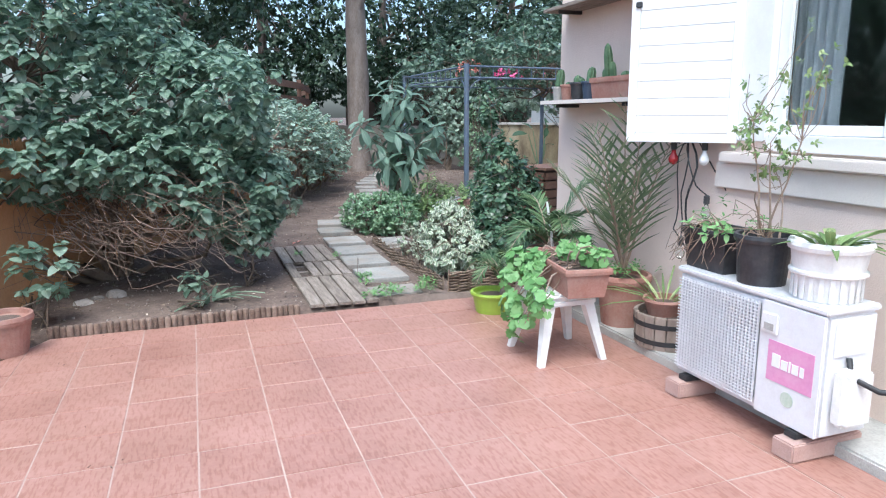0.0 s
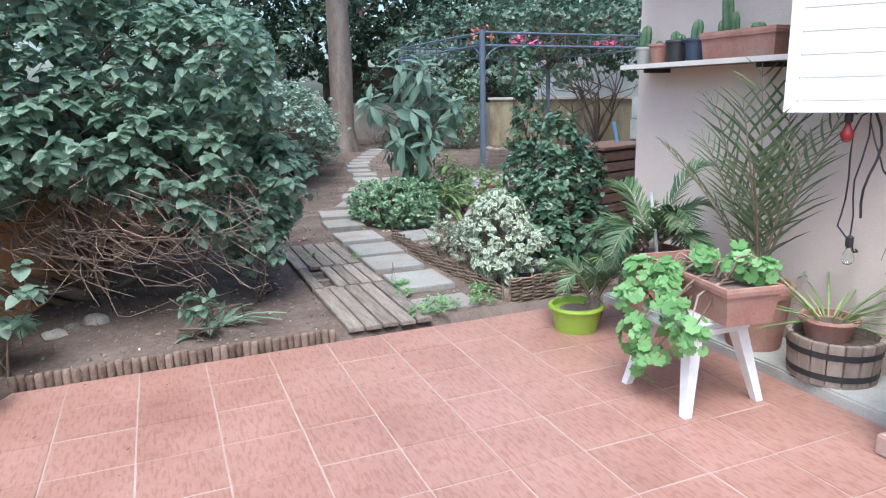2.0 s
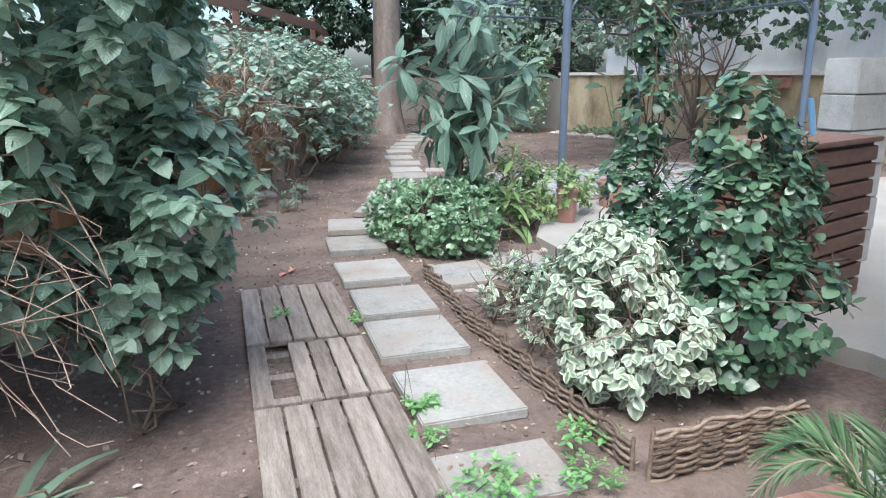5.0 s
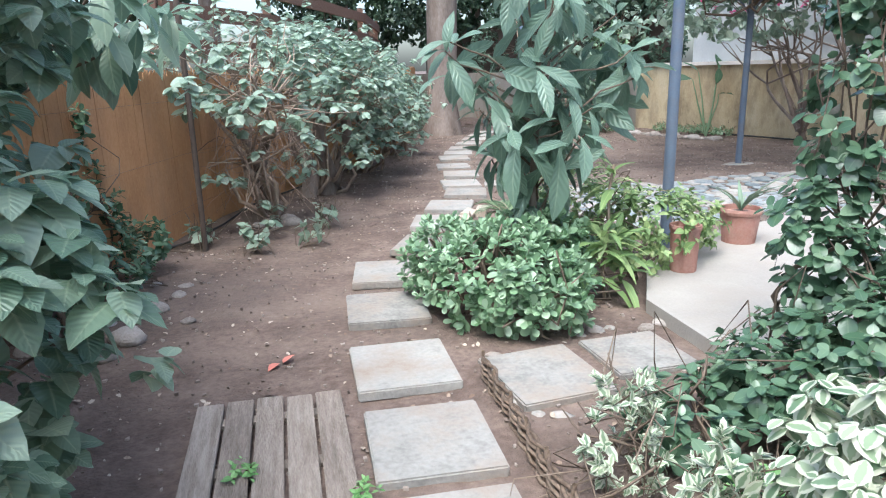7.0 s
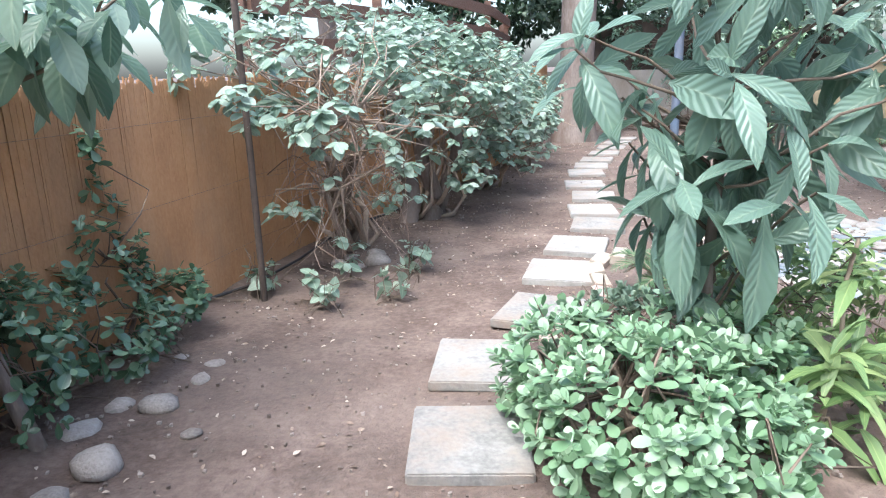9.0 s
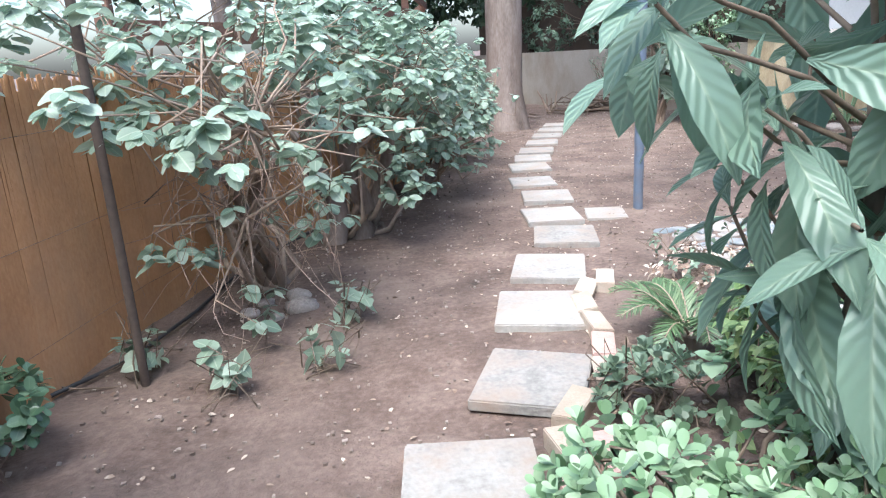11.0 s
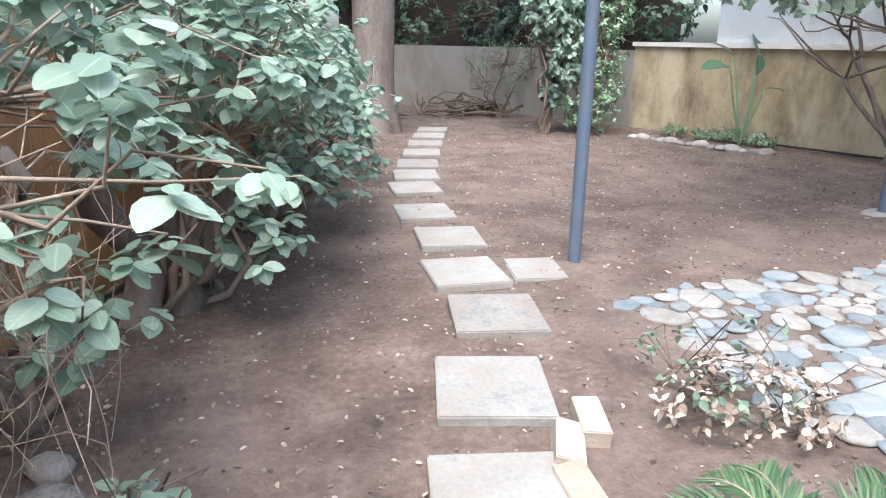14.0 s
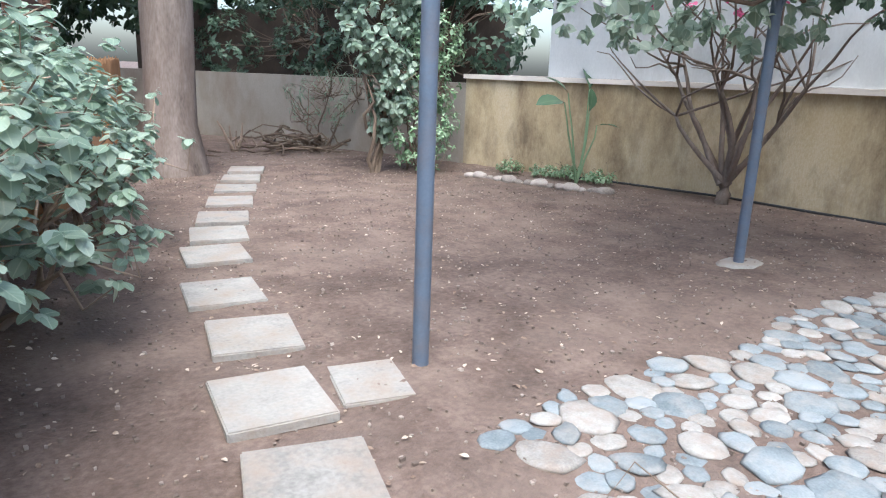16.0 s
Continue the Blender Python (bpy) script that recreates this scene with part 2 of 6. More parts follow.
M["whitewash"] = surface("grey_whitewash", [(0.46, 0.48, 0.50), (0.58, 0.60, 0.61)], 1.6, 60, 0.9, 0.3, dirt=(0.36, 0.35, 0.34), dirt_scale=1.8, dirt_amount=0.6, stretch=(1, 1, 0.5))
M["brown_wood"] = surface("brown_board", [(0.13, 0.065, 0.042), (0.21, 0.115, 0.078)], 5, 60, 0.7, 0.4, per_object=0.3, stretch=(0.7, 6, 6))
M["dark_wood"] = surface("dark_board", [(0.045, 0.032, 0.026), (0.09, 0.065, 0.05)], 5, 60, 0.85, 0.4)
M["pebble_white"] = surface("white_pebble", [(0.20, 0.185, 0.168), (0.30, 0.285, 0.262), (0.375, 0.36, 0.336)], 14, 110, 0.8, 0.3, per_object=0.3, dirt=(0.27, 0.21, 0.17), dirt_scale=11, dirt_amount=0.75)
M["pebble_grey"] = surface("grey_pebble", [(0.115, 0.138, 0.15), (0.185, 0.213, 0.226), (0.265, 0.29, 0.30)], 10, 110, 0.75, 0.2, per_object=0.4, dirt=(0.34, 0.30, 0.26), dirt_scale=8, dirt_amount=0.5)
M["rock"] = surface("field_rock", [(0.17, 0.145, 0.125), (0.31, 0.27, 0.24), (0.42, 0.375, 0.34)], 7, 90, 0.95, 0.7, per_object=0.4)
M["crumb"] = surface("soil_crumb", [(0.120, 0.090, 0.073), (0.195, 0.152, 0.126), (0.33, 0.28, 0.242)], 3, 60, 0.95, 0.0, per_island=0.5)
M["rubber"] = surface("black_rubber", [(0.018, 0.018, 0.02), (0.04, 0.04, 0.042)], 10, 60, 0.6, 0.1)
M["bulb_red"] = surface("red_bulb", [(0.25, 0.015, 0.02), (0.38, 0.03, 0.035)], 10, 60, 0.15, 0.0)
M["bulb_white"] = surface("white_bulb", [(0.68, 0.68, 0.68), (0.78, 0.78, 0.78)], 10, 60, 0.15, 0.0)
M["barrel"] = surface("barrel_stave", [(0.24, 0.185, 0.15), (0.38, 0.31, 0.26)], 8, 70, 0.9, 0.5, per_object=0.3, stretch=(5, 5, 0.7))
M["cactus"] = surface("cactus_skin", [(0.06, 0.12, 0.06), (0.12, 0.20, 0.10)], 30, 90, 0.6, 0.5)
M["dry_leaf"] = surface("dry_leaf", [(0.16, 0.105, 0.075), (0.30, 0.225, 0.17), (0.52, 0.44, 0.36)], 20, 70, 0.85, 0.3, per_island=0.6)
M["petal_pink"] = surface("pink_petal", [(0.55, 0.06, 0.20), (0.70, 0.14, 0.30)], 20, 70, 0.6, 0.0, per_island=0.5)
M["petal_coral"] = surface("coral_petal", [(0.42, 0.12, 0.09), (0.55, 0.20, 0.15)], 20, 70, 0.6, 0.0, per_island=0.5)
M["orange"] = surface("orange_peel", [(0.62, 0.24, 0.02), (0.75, 0.32, 0.03)], 20, 150, 0.5, 0.3)
M["blue_tube"] = surface("pale_blue_plastic", [(0.16, 0.33, 0.52), (0.22, 0.40, 0.58)], 8, 60, 0.45, 0.05)
M["curtain"] = surface("grey_curtain", [(0.20, 0.22, 0.25), (0.30, 0.32, 0.35)], 3, 60, 0.9, 0.2)
M["room"] = surface("dark_painted_room", [(0.10, 0.10, 0.10), (0.14, 0.14, 0.14)], 3, 60, 0.9, 0.0)
glass, gn, gl, gb = nodes_of("window_glass")
gb.inputs["Transmission Weight"].default_value, gb.inputs["Roughness"].default_value, gb.inputs["IOR"].default_value = 1.0, 0.02, 1.45
gb.inputs["Base Color"].default_value = (0.9, 0.95, 0.95, 1)
M["glass"] = glass
M["leaf_bush"] = leaf_material("broad_leaf", (0.120, 0.200, 0.140), (0.220, 0.320, 0.230), (0.350, 0.445, 0.345), 0.30, through_light=0.46, relief=0.3)
M["leaf_hedge"] = leaf_material("hedge_leaf", (0.190, 0.270, 0.195), (0.300, 0.395, 0.300), (0.430, 0.510, 0.415), 0.34, through_light=0.36)
M["leaf_loquat"] = leaf_material("loquat_leaf", (0.090, 0.155, 0.114), (0.170, 0.258, 0.192), (0.290, 0.378, 0.292), 0.32, 0.25, relief=0.45, through_light=0.36)
M["leaf_jade"] = leaf_material("jade_leaf", (0.142, 0.242, 0.124), (0.254, 0.378, 0.224), (0.389, 0.507, 0.342), 0.25, 0.0, relief=0.0)
M["leaf_white"] = leaf_material("variegated_leaf", (0.13, 0.21, 0.12), (0.22, 0.30, 0.18), (0.36, 0.42, 0.28), 0.4, 0.0, edge=(0.55, 0.57, 0.45), edge_at=0.60, relief=0.0)
M["leaf_glossy"] = leaf_material("glossy_leaf", (0.058, 0.112, 0.064), (0.105, 0.178, 0.105), (0.190, 0.275, 0.175), 0.16, 0.1, relief=0.05)
M["leaf_lime"] = leaf_material("geranium_leaf", (0.10, 0.23, 0.06), (0.175, 0.345, 0.115), (0.26, 0.44, 0.175), 0.55, 0.2)
M["leaf_palm"] = leaf_material("palm_leaf", (0.085, 0.130, 0.065), (0.150, 0.205, 0.110), (0.250, 0.290, 0.165), 0.45, 0.1, relief=0.0)
M["leaf_cycad"] = leaf_material("cycad_leaf", (0.055, 0.105, 0.045), (0.105, 0.180, 0.080), (0.195, 0.270, 0.135), 0.35, 0.1, relief=0.0)
M["leaf_yellow"] = leaf_material("yellow_green_leaf", (0.12, 0.20, 0.07), (0.22, 0.32, 0.12), (0.36, 0.42, 0.19), 0.45, 0.25)
M["leaf_mid"] = leaf_material("mid_green_leaf", (0.055, 0.100, 0.065), (0.100, 0.165, 0.108), (0.170, 0.240, 0.165), 0.4)
M["leaf_dark"] = leaf_material("dark_leaf", (0.018, 0.040, 0.022), (0.036, 0.070, 0.036), (0.065, 0.105, 0.055), 0.5)
M["leaf_grey"] = leaf_material("grey_green_leaf", (0.13, 0.19, 0.13), (0.20, 0.28, 0.19), (0.30, 0.37, 0.26), 0.45, 0.0, relief=0.0)


# ---- builders ----
def thing(name, at=(0, 0, 0), label="", category="", group="", rz=0.0, kind=""):
    ob = new(name)
    ob.matrix_world = pose(*at, 0, 0, rz)
    ob.empty_display_size = 0.05
    return tagged(ob, label, category, group, kind)


def link_mesh(name, me, material, parent=None, label=""):
    if material:
        me.materials.append(material)
    ob = new(name, me)
    if parent:
        ob.parent = parent
    if label:
        ob["label"] = label
    return ob


def part(name, bm, material, parent=None, label="", smooth=False):
    me = bpy.data.meshes.new(name)
    bmesh.ops.recalc_face_normals(bm, faces=bm.faces)
    if smooth:
        for f in bm.faces:
            f.smooth = True
    bm.to_mesh(me)
    bm.free()
    return link_mesh(name, me, material, parent, label)


def quads(name, V, Q, material, parent=None, label="", uv=None, smooth=True):
    """A mesh of four-cornered faces from arrays."""
    V, Q = np.asarray(V, np.float32), np.asarray(Q, np.int32)
    me = bpy.data.meshes.new(name)
    me.vertices.add(len(V))
    me.vertices.foreach_set("co", V.ravel())
    me.loops.add(Q.size)
    me.loops.foreach_set("vertex_index", Q.ravel())
    me.polygons.add(len(Q))
    me.polygons.foreach_set("loop_start", np.arange(0, Q.size, 4, dtype=np.int32))
    me.polygons.foreach_set("use_smooth", np.full(len(Q), smooth))
    if uv is not None:
        layer = me.uv_layers.new(name="leaf")
        layer.data.foreach_set("uv", np.asarray(uv, np.float32)[Q.ravel()].ravel())
    me.update(calc_edges=True)
    me.validate()
    return link_mesh(name, me, material, parent, label)


def box(bm, x0, x1, y0, y1, z0, z1, bevel=0.0, m=None):
    g = bmesh.ops.create_cube(bm, size=1.0, matrix=Matrix.Translation(((x0 + x1) / 2, (y0 + y1) / 2, (z0 + z1) / 2)) @ Matrix.Diagonal((x1 - x0, y1 - y0, z1 - z0, 1)))
    vs = g["verts"]
    if bevel:
        es = list({e for v in vs for e in v.link_edges})
        r = bmesh.ops.bevel(bm, geom=es, offset=bevel, segments=2, affect="EDGES")
        vs = list({v for f in r["faces"] for v in f.verts} | {v for v in vs if v.is_valid})
    if m is not None:
        bmesh.ops.transform(bm, matrix=m, verts=vs)
    return vs


def box_part(name, dims, material, parent=None, label="", bevel=0.004, m=None):
    bm = bmesh.new()
    box(bm, *dims, bevel=bevel, m=m)
    return part(name, bm, material, parent, label)


def lathe(bm, profile, seg=28, at=(0, 0, 0)):
    """Turn a profile of (radius, height) round the upright axis."""
    rings = []
    for r, z in profile:
        rings.append([bm.verts.new((at[0] + r * math.cos(2 * math.pi * i / seg), at[1] + r * math.sin(2 * math.pi * i / seg), at[2] + z)) for i in range(seg)])
    for a, b in zip(rings, rings[1:]):
        for i in range(seg):
            bm.faces.new((a[i], a[(i + 1) % seg], b[(i + 1) % seg], b[i]))
    bm.faces.new(rings[0][::-1])
    bm.faces.new(rings[-1])


def prism(bm, pts, z0, z1):
    lo, hi = [bm.verts.new((x, y, z0)) for x, y in pts], [bm.verts.new((x, y, z1)) for x, y in pts]
    n = len(pts)
    bm.faces.new(lo[::-1])
    bm.faces.new(hi)
    for i in range(n):
        bm.faces.new((lo[i], lo[(i + 1) % n], hi[(i + 1) % n], hi[i]))


def tubes(lines, sides=5):
    """Vertices and faces of tapered tubes; each line is (points, first radius, last radius)."""
    VV, QQ, n0 = [], [], 0
    ang = np.linspace(0, 2 * np.pi, sides, endpoint=False)
    for pts, r0, r1 in lines:
        P = np.asarray(pts, float)
        n = len(P)
        T = np.gradient(P, axis=0)
        T /= np.linalg.norm(T, axis=1)[:, None] + 1e-9
        ref = np.array([0, 0, 1.0]) if abs(T[0][2]) < 0.9 else np.array([1.0, 0, 0])
        A = np.cross(T, ref)
        A /= np.linalg.norm(A, axis=1)[:, None] + 1e-9
        B = np.cross(T, A)
        R = np.linspace(r0, r1, n)[:, None, None]
        V = P[:, None, :] + R * (np.cos(ang)[None, :, None] * A[:, None, :] + np.sin(ang)[None, :, None] * B[:, None, :])
        VV.append(V.reshape(-1, 3))
        for i in range(n - 1):
            for j in range(sides):
                k = (j + 1) % sides
                QQ.append((n0 + i * sides + j, n0 + i * sides + k, n0 + (i + 1) * sides + k, n0 + (i + 1) * sides + j))
        if sides == 4:
            QQ.append((n0 + 3, n0 + 2, n0 + 1, n0))
            e = n0 + (n - 1) * sides
            QQ.append((e, e + 1, e + 2, e + 3))
        n0 += n * sides
    return np.concatenate(VV), np.array(QQ)


def tube_part(name, lines, material, parent=None, label="", sides=6):
    V, Q = tubes(lines, sides)
    ob = quads(name, V, Q, material, parent, label)
    if len(lines) > 8:
        ob["kind"] = "stuff"
    return ob


def wander(a, b, n=5, jitter=0.05, sag=0.0):
    """A crooked line from a to b."""
    a, b = np.asarray(a, float), np.asarray(b, float)
    t = np.linspace(0, 1, n)[:, None]
    P = a + (b - a) * t
    J = sum(np.sin(k * np.pi * t) * RNG.normal(0, 1.6 * jitter / k, (1, 3)) for k in (1, 2, 3))
    P = P + J
    P[:, 2] += sag * np.sin(np.pi * t[:, 0])
    return P


def leaf_shape(profile, fold=0.12, curl=0.15, wave=0.0):
    """Leaf of unit length: rows of (along, half width); three points a row."""
    V, UV = [], []
    for i, (u, w) in enumerate(profile):
        z = -curl * u * u
        wv = wave * math.sin(i * 2.1)
        for s in (-1, 0, 1):
            V.append((u, s * w, z + fold * w * abs(s) + wv * s))
            UV.append((u, s * 0.98))
    Q = []
    for i in range(len(profile) - 1):
        for s in (0, 1):
            a = 3 * i + s
            Q.append((a, a + 3, a + 4, a + 1))
    return np.array(V), np.array(Q), np.array(UV)


OVATE = leaf_shape([(0, 0.02), (0.08, 0.15), (0.24, 0.28), (0.45, 0.31), (0.68, 0.22), (0.88, 0.09), (1.0, 0.005)], 0.25, 0.2)
HEART = leaf_shape([(0.0, 0.03), (0.04, 0.23), (0.15, 0.37), (0.34, 0.42), (0.56, 0.37), (0.76, 0.235), (0.91, 0.095), (1.0, 0.006)], 0.14, 0.15, 0.012)
HEARTLET = leaf_shape([(0.0, 0.03), (0.07, 0.28), (0.28, 0.41), (0.55, 0.36), (0.82, 0.18), (1.0, 0.006)], 0.16, 0.22, 0.015)
BROAD = leaf_shape([(0, 0.03), (0.08, 0.18), (0.26, 0.34), (0.5, 0.39), (0.74, 0.30), (0.92, 0.14), (1.0, 0.02)], 0.12, 0.10, 0.01)
OBLONG = leaf_shape([(0, 0.015), (0.12, 0.05), (0.3, 0.12), (0.5, 0.165), (0.7, 0.16), (0.88, 0.09), (1.0, 0.006)], 0.35, 0.35, 0.012)
ROUND = leaf_shape([(0, 0.05), (0.2, 0.16), (0.5, 0.30), (0.78, 0.29), (0.94, 0.16), (1.0, 0.04)], 0.2, -0.05)
BLADE = leaf_shape([(0, 0.012), (0.3, 0.032), (0.7, 0.024), (1.0, 0.002)], 0.5, 0.25)
LANCE = leaf_shape([(0, 0.03), (0.25, 0.085), (0.55, 0.10), (0.8, 0.06), (1.0, 0.004)], 0.35, 0.5, 0.015)
SMALL = leaf_shape([(0, 0.03), (0.3, 0.27), (0.65, 0.24), (1.0, 0.02)], 0.2, 0.2)


def fan_shape(lobes=7):
    """Round scalloped leaf on its stalk end, like a geranium's."""
    V, UV, Q = [], [], []
    n = lobes * 2
    for i in range(n + 1):
        a = math.radians(-168 + 336 * i / n)
        r = 0.5 * (1.0 if i % 2 else 0.80)
        for k, f in enumerate((0.02, 0.55, 1.0)):
            V.append((0.42 + r * f * math.cos(a), r * f * math.sin(a), 0.05 * f * f + (0.025 if i % 2 else -0.025) * f))
            UV.append((0.5, 0.3 + 0.6 * f))
    for i in range(n):
        for k in (0, 1):
            a = 3 * i + k
            Q.append((a, a + 3, a + 4, a + 1))
    return np.array(V), np.array(Q), np.array(UV)


FAN = fan_shape()


def unit(v):
    return v / (np.linalg.norm(v, axis=-1, keepdims=True) + 1e-9)


def leaves(name, P, D, N, S, shape, material, parent=None, label="", widen=None):
    """One mesh of many leaves: base points, directions, upper sides, lengths."""
    V0, Q0, UV0 = shape
    X = unit(D)
    Z = unit(N - (N * X).sum(1)[:, None] * X)
    Y = np.cross(Z, X)
    S = np.asarray(S)[:, None, None]
    W = np.ones_like(S) if widen is None else np.asarray(widen)[:, None, None]
    V = P[:, None, :] + S * (V0[None, :, 0:1] * X[:, None, :] + W * V0[None, :, 1:2] * Y[:, None, :] + V0[None, :, 2:3] * Z[:, None, :])
    n, k = len(P), len(V0)
    Q = (Q0[None] + (np.arange(n) * k)[:, None, None]).reshape(-1, 4)
    ob = quads(name, V.reshape(-1, 3), Q, material, parent, label, np.tile(UV0, (n, 1)))
    ob["kind"] = "stuff"
    return ob


def rosettes(T, A, k, size, tilt=(45, 95), droop=0.25, back=0.5, flat=0.0):
    """Leaves set round shoot tips; flat lays them level, as on shaded boughs."""
    n = len(T)
    A = unit(A)
    T, A = np.repeat(T, k, 0), np.repeat(A, k, 0)
    j = np.tile(np.arange(k), n)
    az = j * 2.4 + np.repeat(RNG.uniform(0, 6.28, n), k) + RNG.normal(0, 0.25, n * k)
    ref = np.where(np.abs(A[:, 2:3]) < 0.9, np.array([[0, 0, 1.0]]), np.array([[1.0, 0, 0]]))
    U = unit(np.cross(A, ref))
    W = np.cross(A, U)
    R = np.cos(az)[:, None] * U + np.sin(az)[:, None] * W
    f = j / max(1, k - 1)
    th = np.radians(tilt[1] + (tilt[0] - tilt[1]) * f + RNG.normal(0, 10, n * k))[:, None]
    D = np.cos(th) * A + np.sin(th) * R
    D[:, 2] *= 1 - flat
    D[:, 2] -= droop * RNG.uniform(0.3, 1.4, n * k)
    P = T - A * (size * back * (1 - f))[:, None]
    S = size * RNG.uniform(0.55, 1.15, n * k) * (1.05 - 0.4 * f)
    N = (1 - 0.6 * flat) * A + np.array([0, 0, 0.9 + 0.8 * flat]) + RNG.normal(0, 0.18, (n * k, 3))
    return P, unit(D), N, S


def shell(lumps, n, lift=0.25, inner=0.72):
    """Shoot tips over a heap of ellipsoids (x, y, z, rx, ry, rz), and the way each points."""
    L = np.array(lumps, float)
    w = (L[:, 3] * L[:, 4] + L[:, 4] * L[:, 5] + L[:, 3] * L[:, 5])
    T, A = [], []
    while sum(map(len, T)) < n:
        i = RNG.choice(len(L), n, p=w / w.sum())
        d = unit(RNG.normal(0, 1, (n, 3)))
        rad = RNG.uniform(0.72, 1.08, n)[:, None]
        p = L[i, :3] + L[i, 3:] * d * rad
        q = np.linalg.norm((p[:, None, :] - L[None, :, :3]) / L[None, :, 3:], axis=2)
        q[np.arange(n), i] = 9
        ok = (q.min(1) > inner) & (p[:, 2] > 0.05)
        T.append(p[ok])
        A.append(unit(d[ok] / L[i][ok][:, 3:]) + np.array([0, 0, lift]) + RNG.normal(0, 0.25, (ok.sum(), 3)))
    return np.concatenate(T)[:n], unit(np.concatenate(A)[:n])


def stems_to(base, tips, r0, r1, hubs=5, jitter=0.06, spread=0.03):
    """Limbs from a base to a few hubs, and twigs from the hubs to the tips."""
    tips = np.asarray(tips)
    hubs = min(hubs, len(tips))
    c = tips[RNG.choice(len(tips), hubs, replace=False)]
    base = np.asarray(base, float)
    mid = base + (c - base) * RNG.uniform(0.5, 0.75, (hubs, 1))
    lines = []
    for m in mid:
        b = base + np.array([*RNG.normal(0, spread, 2), 0])
        lines.append((wander(b, m, 6, jitter), r0, r0 * 0.45))
    for t in tips:
        h = mid[np.argmin(np.linalg.norm(mid - t, axis=1))]
        lines.append((wander(h, t, 4, jitter), r0 * 0.35, r1))
    return lines


def shrub(name, label, category, base, lumps, tips, k, size, shape, material, stem=0.02, twigs=60, group="", tilt=(45, 95), droop=0.25, bark="twig", lift=0.65, hubs=6, leaf_label="", inner=0.78, flat=0.0, ragged=0.0):
    """A shrub with branching stems and leaves at its shoot tips; lumps are given from its base."""
    ob = thing(name, base, label, category, group)
    T, A = shell(lumps, tips, lift, inner)
    if ragged:
        T = T + A * np.minimum(RNG.exponential(ragged, (len(T), 1)), 4 * ragged) + RNG.normal(0, 0.3 * ragged, T.shape)
        T[:, 2] = np.maximum(T[:, 2], 0.06)
    V, Q = tubes(stems_to((0, 0, -0.03), T[RNG.choice(len(T), min(twigs, len(T)), replace=False)], stem, 0.0025, hubs), 5)
    quads("branching_stem", V, Q, M[bark], ob)["kind"] = "stuff"
    leaves("foliage", *rosettes(T, A, k, size, tilt, droop, flat=flat), shape, M[material], ob, leaf_label)
    return ob


def frond(base, tip, count, length, rise=0.25, width=1.0):
    """Leaflets in two rows along an arching rib; returns rib line and leaf arrays."""
    base, tip = np.asarray(base, float), np.asarray(tip, float)
    t = np.linspace(0, 1, 12)
    rib = base + (tip - base) * t[:, None]
    rib[:, 2] += rise * np.sin(np.pi * t * 0.85)
    s = np.linspace(0.15, 0.99, count)
    at = np.stack([np.interp(s, t, rib[:, i]) for i in range(3)], 1)
    tan = unit(np.stack([np.interp(s, t, np.gradient(rib[:, i])) for i in range(3)], 1))
    side = unit(np.cross(tan, np.array([0, 0, 1.0])))
    up = np.cross(side, tan)
    P, D, N, S = [], [], [], []
    for sg in (-1, 1):
        a = np.radians(42 + RNG.normal(0, 5, count))[:, None]
        d = tan * np.cos(a) + sg * side * np.sin(a) + up * 0.22 + RNG.normal(0, 0.05, (count, 3))
        P.append(at), D.append(d), N.append(up + sg * -0.3 * side)
        S.append(length * (np.sin(np.pi * np.clip(s * 0.85 + 0.12, 0, 1)) ** 0.6) * RNG.uniform(0.85, 1.1, count))
    return rib, (np.concatenate(P), unit(np.concatenate(D)), np.concatenate(N), np.concatenate(S) * width)


def pot(name, at, r_top, r_bot, h, material, label, rim=0.03, category="plant pot", soil=True, parent=None, group=""):
    ob = thing(name, at, label, category, group)
    bm = bmesh.new()
    lathe(bm, [(r_bot, 0), (r_bot * 1.01, 0.005), (r_top * 0.93, h - rim), (r_top, h - rim), (r_top * 1.03, h - rim * 0.5), (r_top, h), (r_top * 0.88, h), (r_top * 0.86, h - 0.03)], 32)
    part("body", bm, M[material], ob, smooth=False)
    if soil:
        bm = bmesh.new()
        lathe(bm, [(r_top * 0.5, h - 0.045), (r_top * 0.86, h - 0.04), (r_top * 0.5, h - 0.025)], 16)
        part("potting_soil", bm, M["soil"], ob, "dark potting soil")
    return ob


def trough(name, at, lx, ly, h, material, label, rz=0.0, category="planter"):
    ob = thing(name, at, label, category, rz=rz)
    bm = bmesh.new()
    def ring(k, z):
        return [bm.verts.new((sx * lx / 2 * k, sy * ly / 2 * (1 - (1 - k) * lx / ly), z)) for sx, sy in ((-1, -1), (1, -1), (1, 1), (-1, 1))]
    rings = [ring(0.78, 0), ring(0.92, h - 0.035), ring(1.0, h - 0.033), ring(1.02, h - 0.015), ring(1.0, h), ring(0.88, h), ring(0.86, h - 0.04)]
    for a, b in zip(rings, rings[1:]):
        for i in range(4):
            bm.faces.new((a[i], a[(i + 1) % 4], b[(i + 1) % 4], b[i]))
    bm.faces.new(rings[0][::-1])
    bm.faces.new(rings[-1])
    part("body", bm, M[material], ob)
    box_part("potting_soil", (-lx * 0.42, lx * 0.42, -ly * 0.45, ly * 0.45, h - 0.05, h - 0.028), M["soil"], ob, "dark potting soil")
    return ob


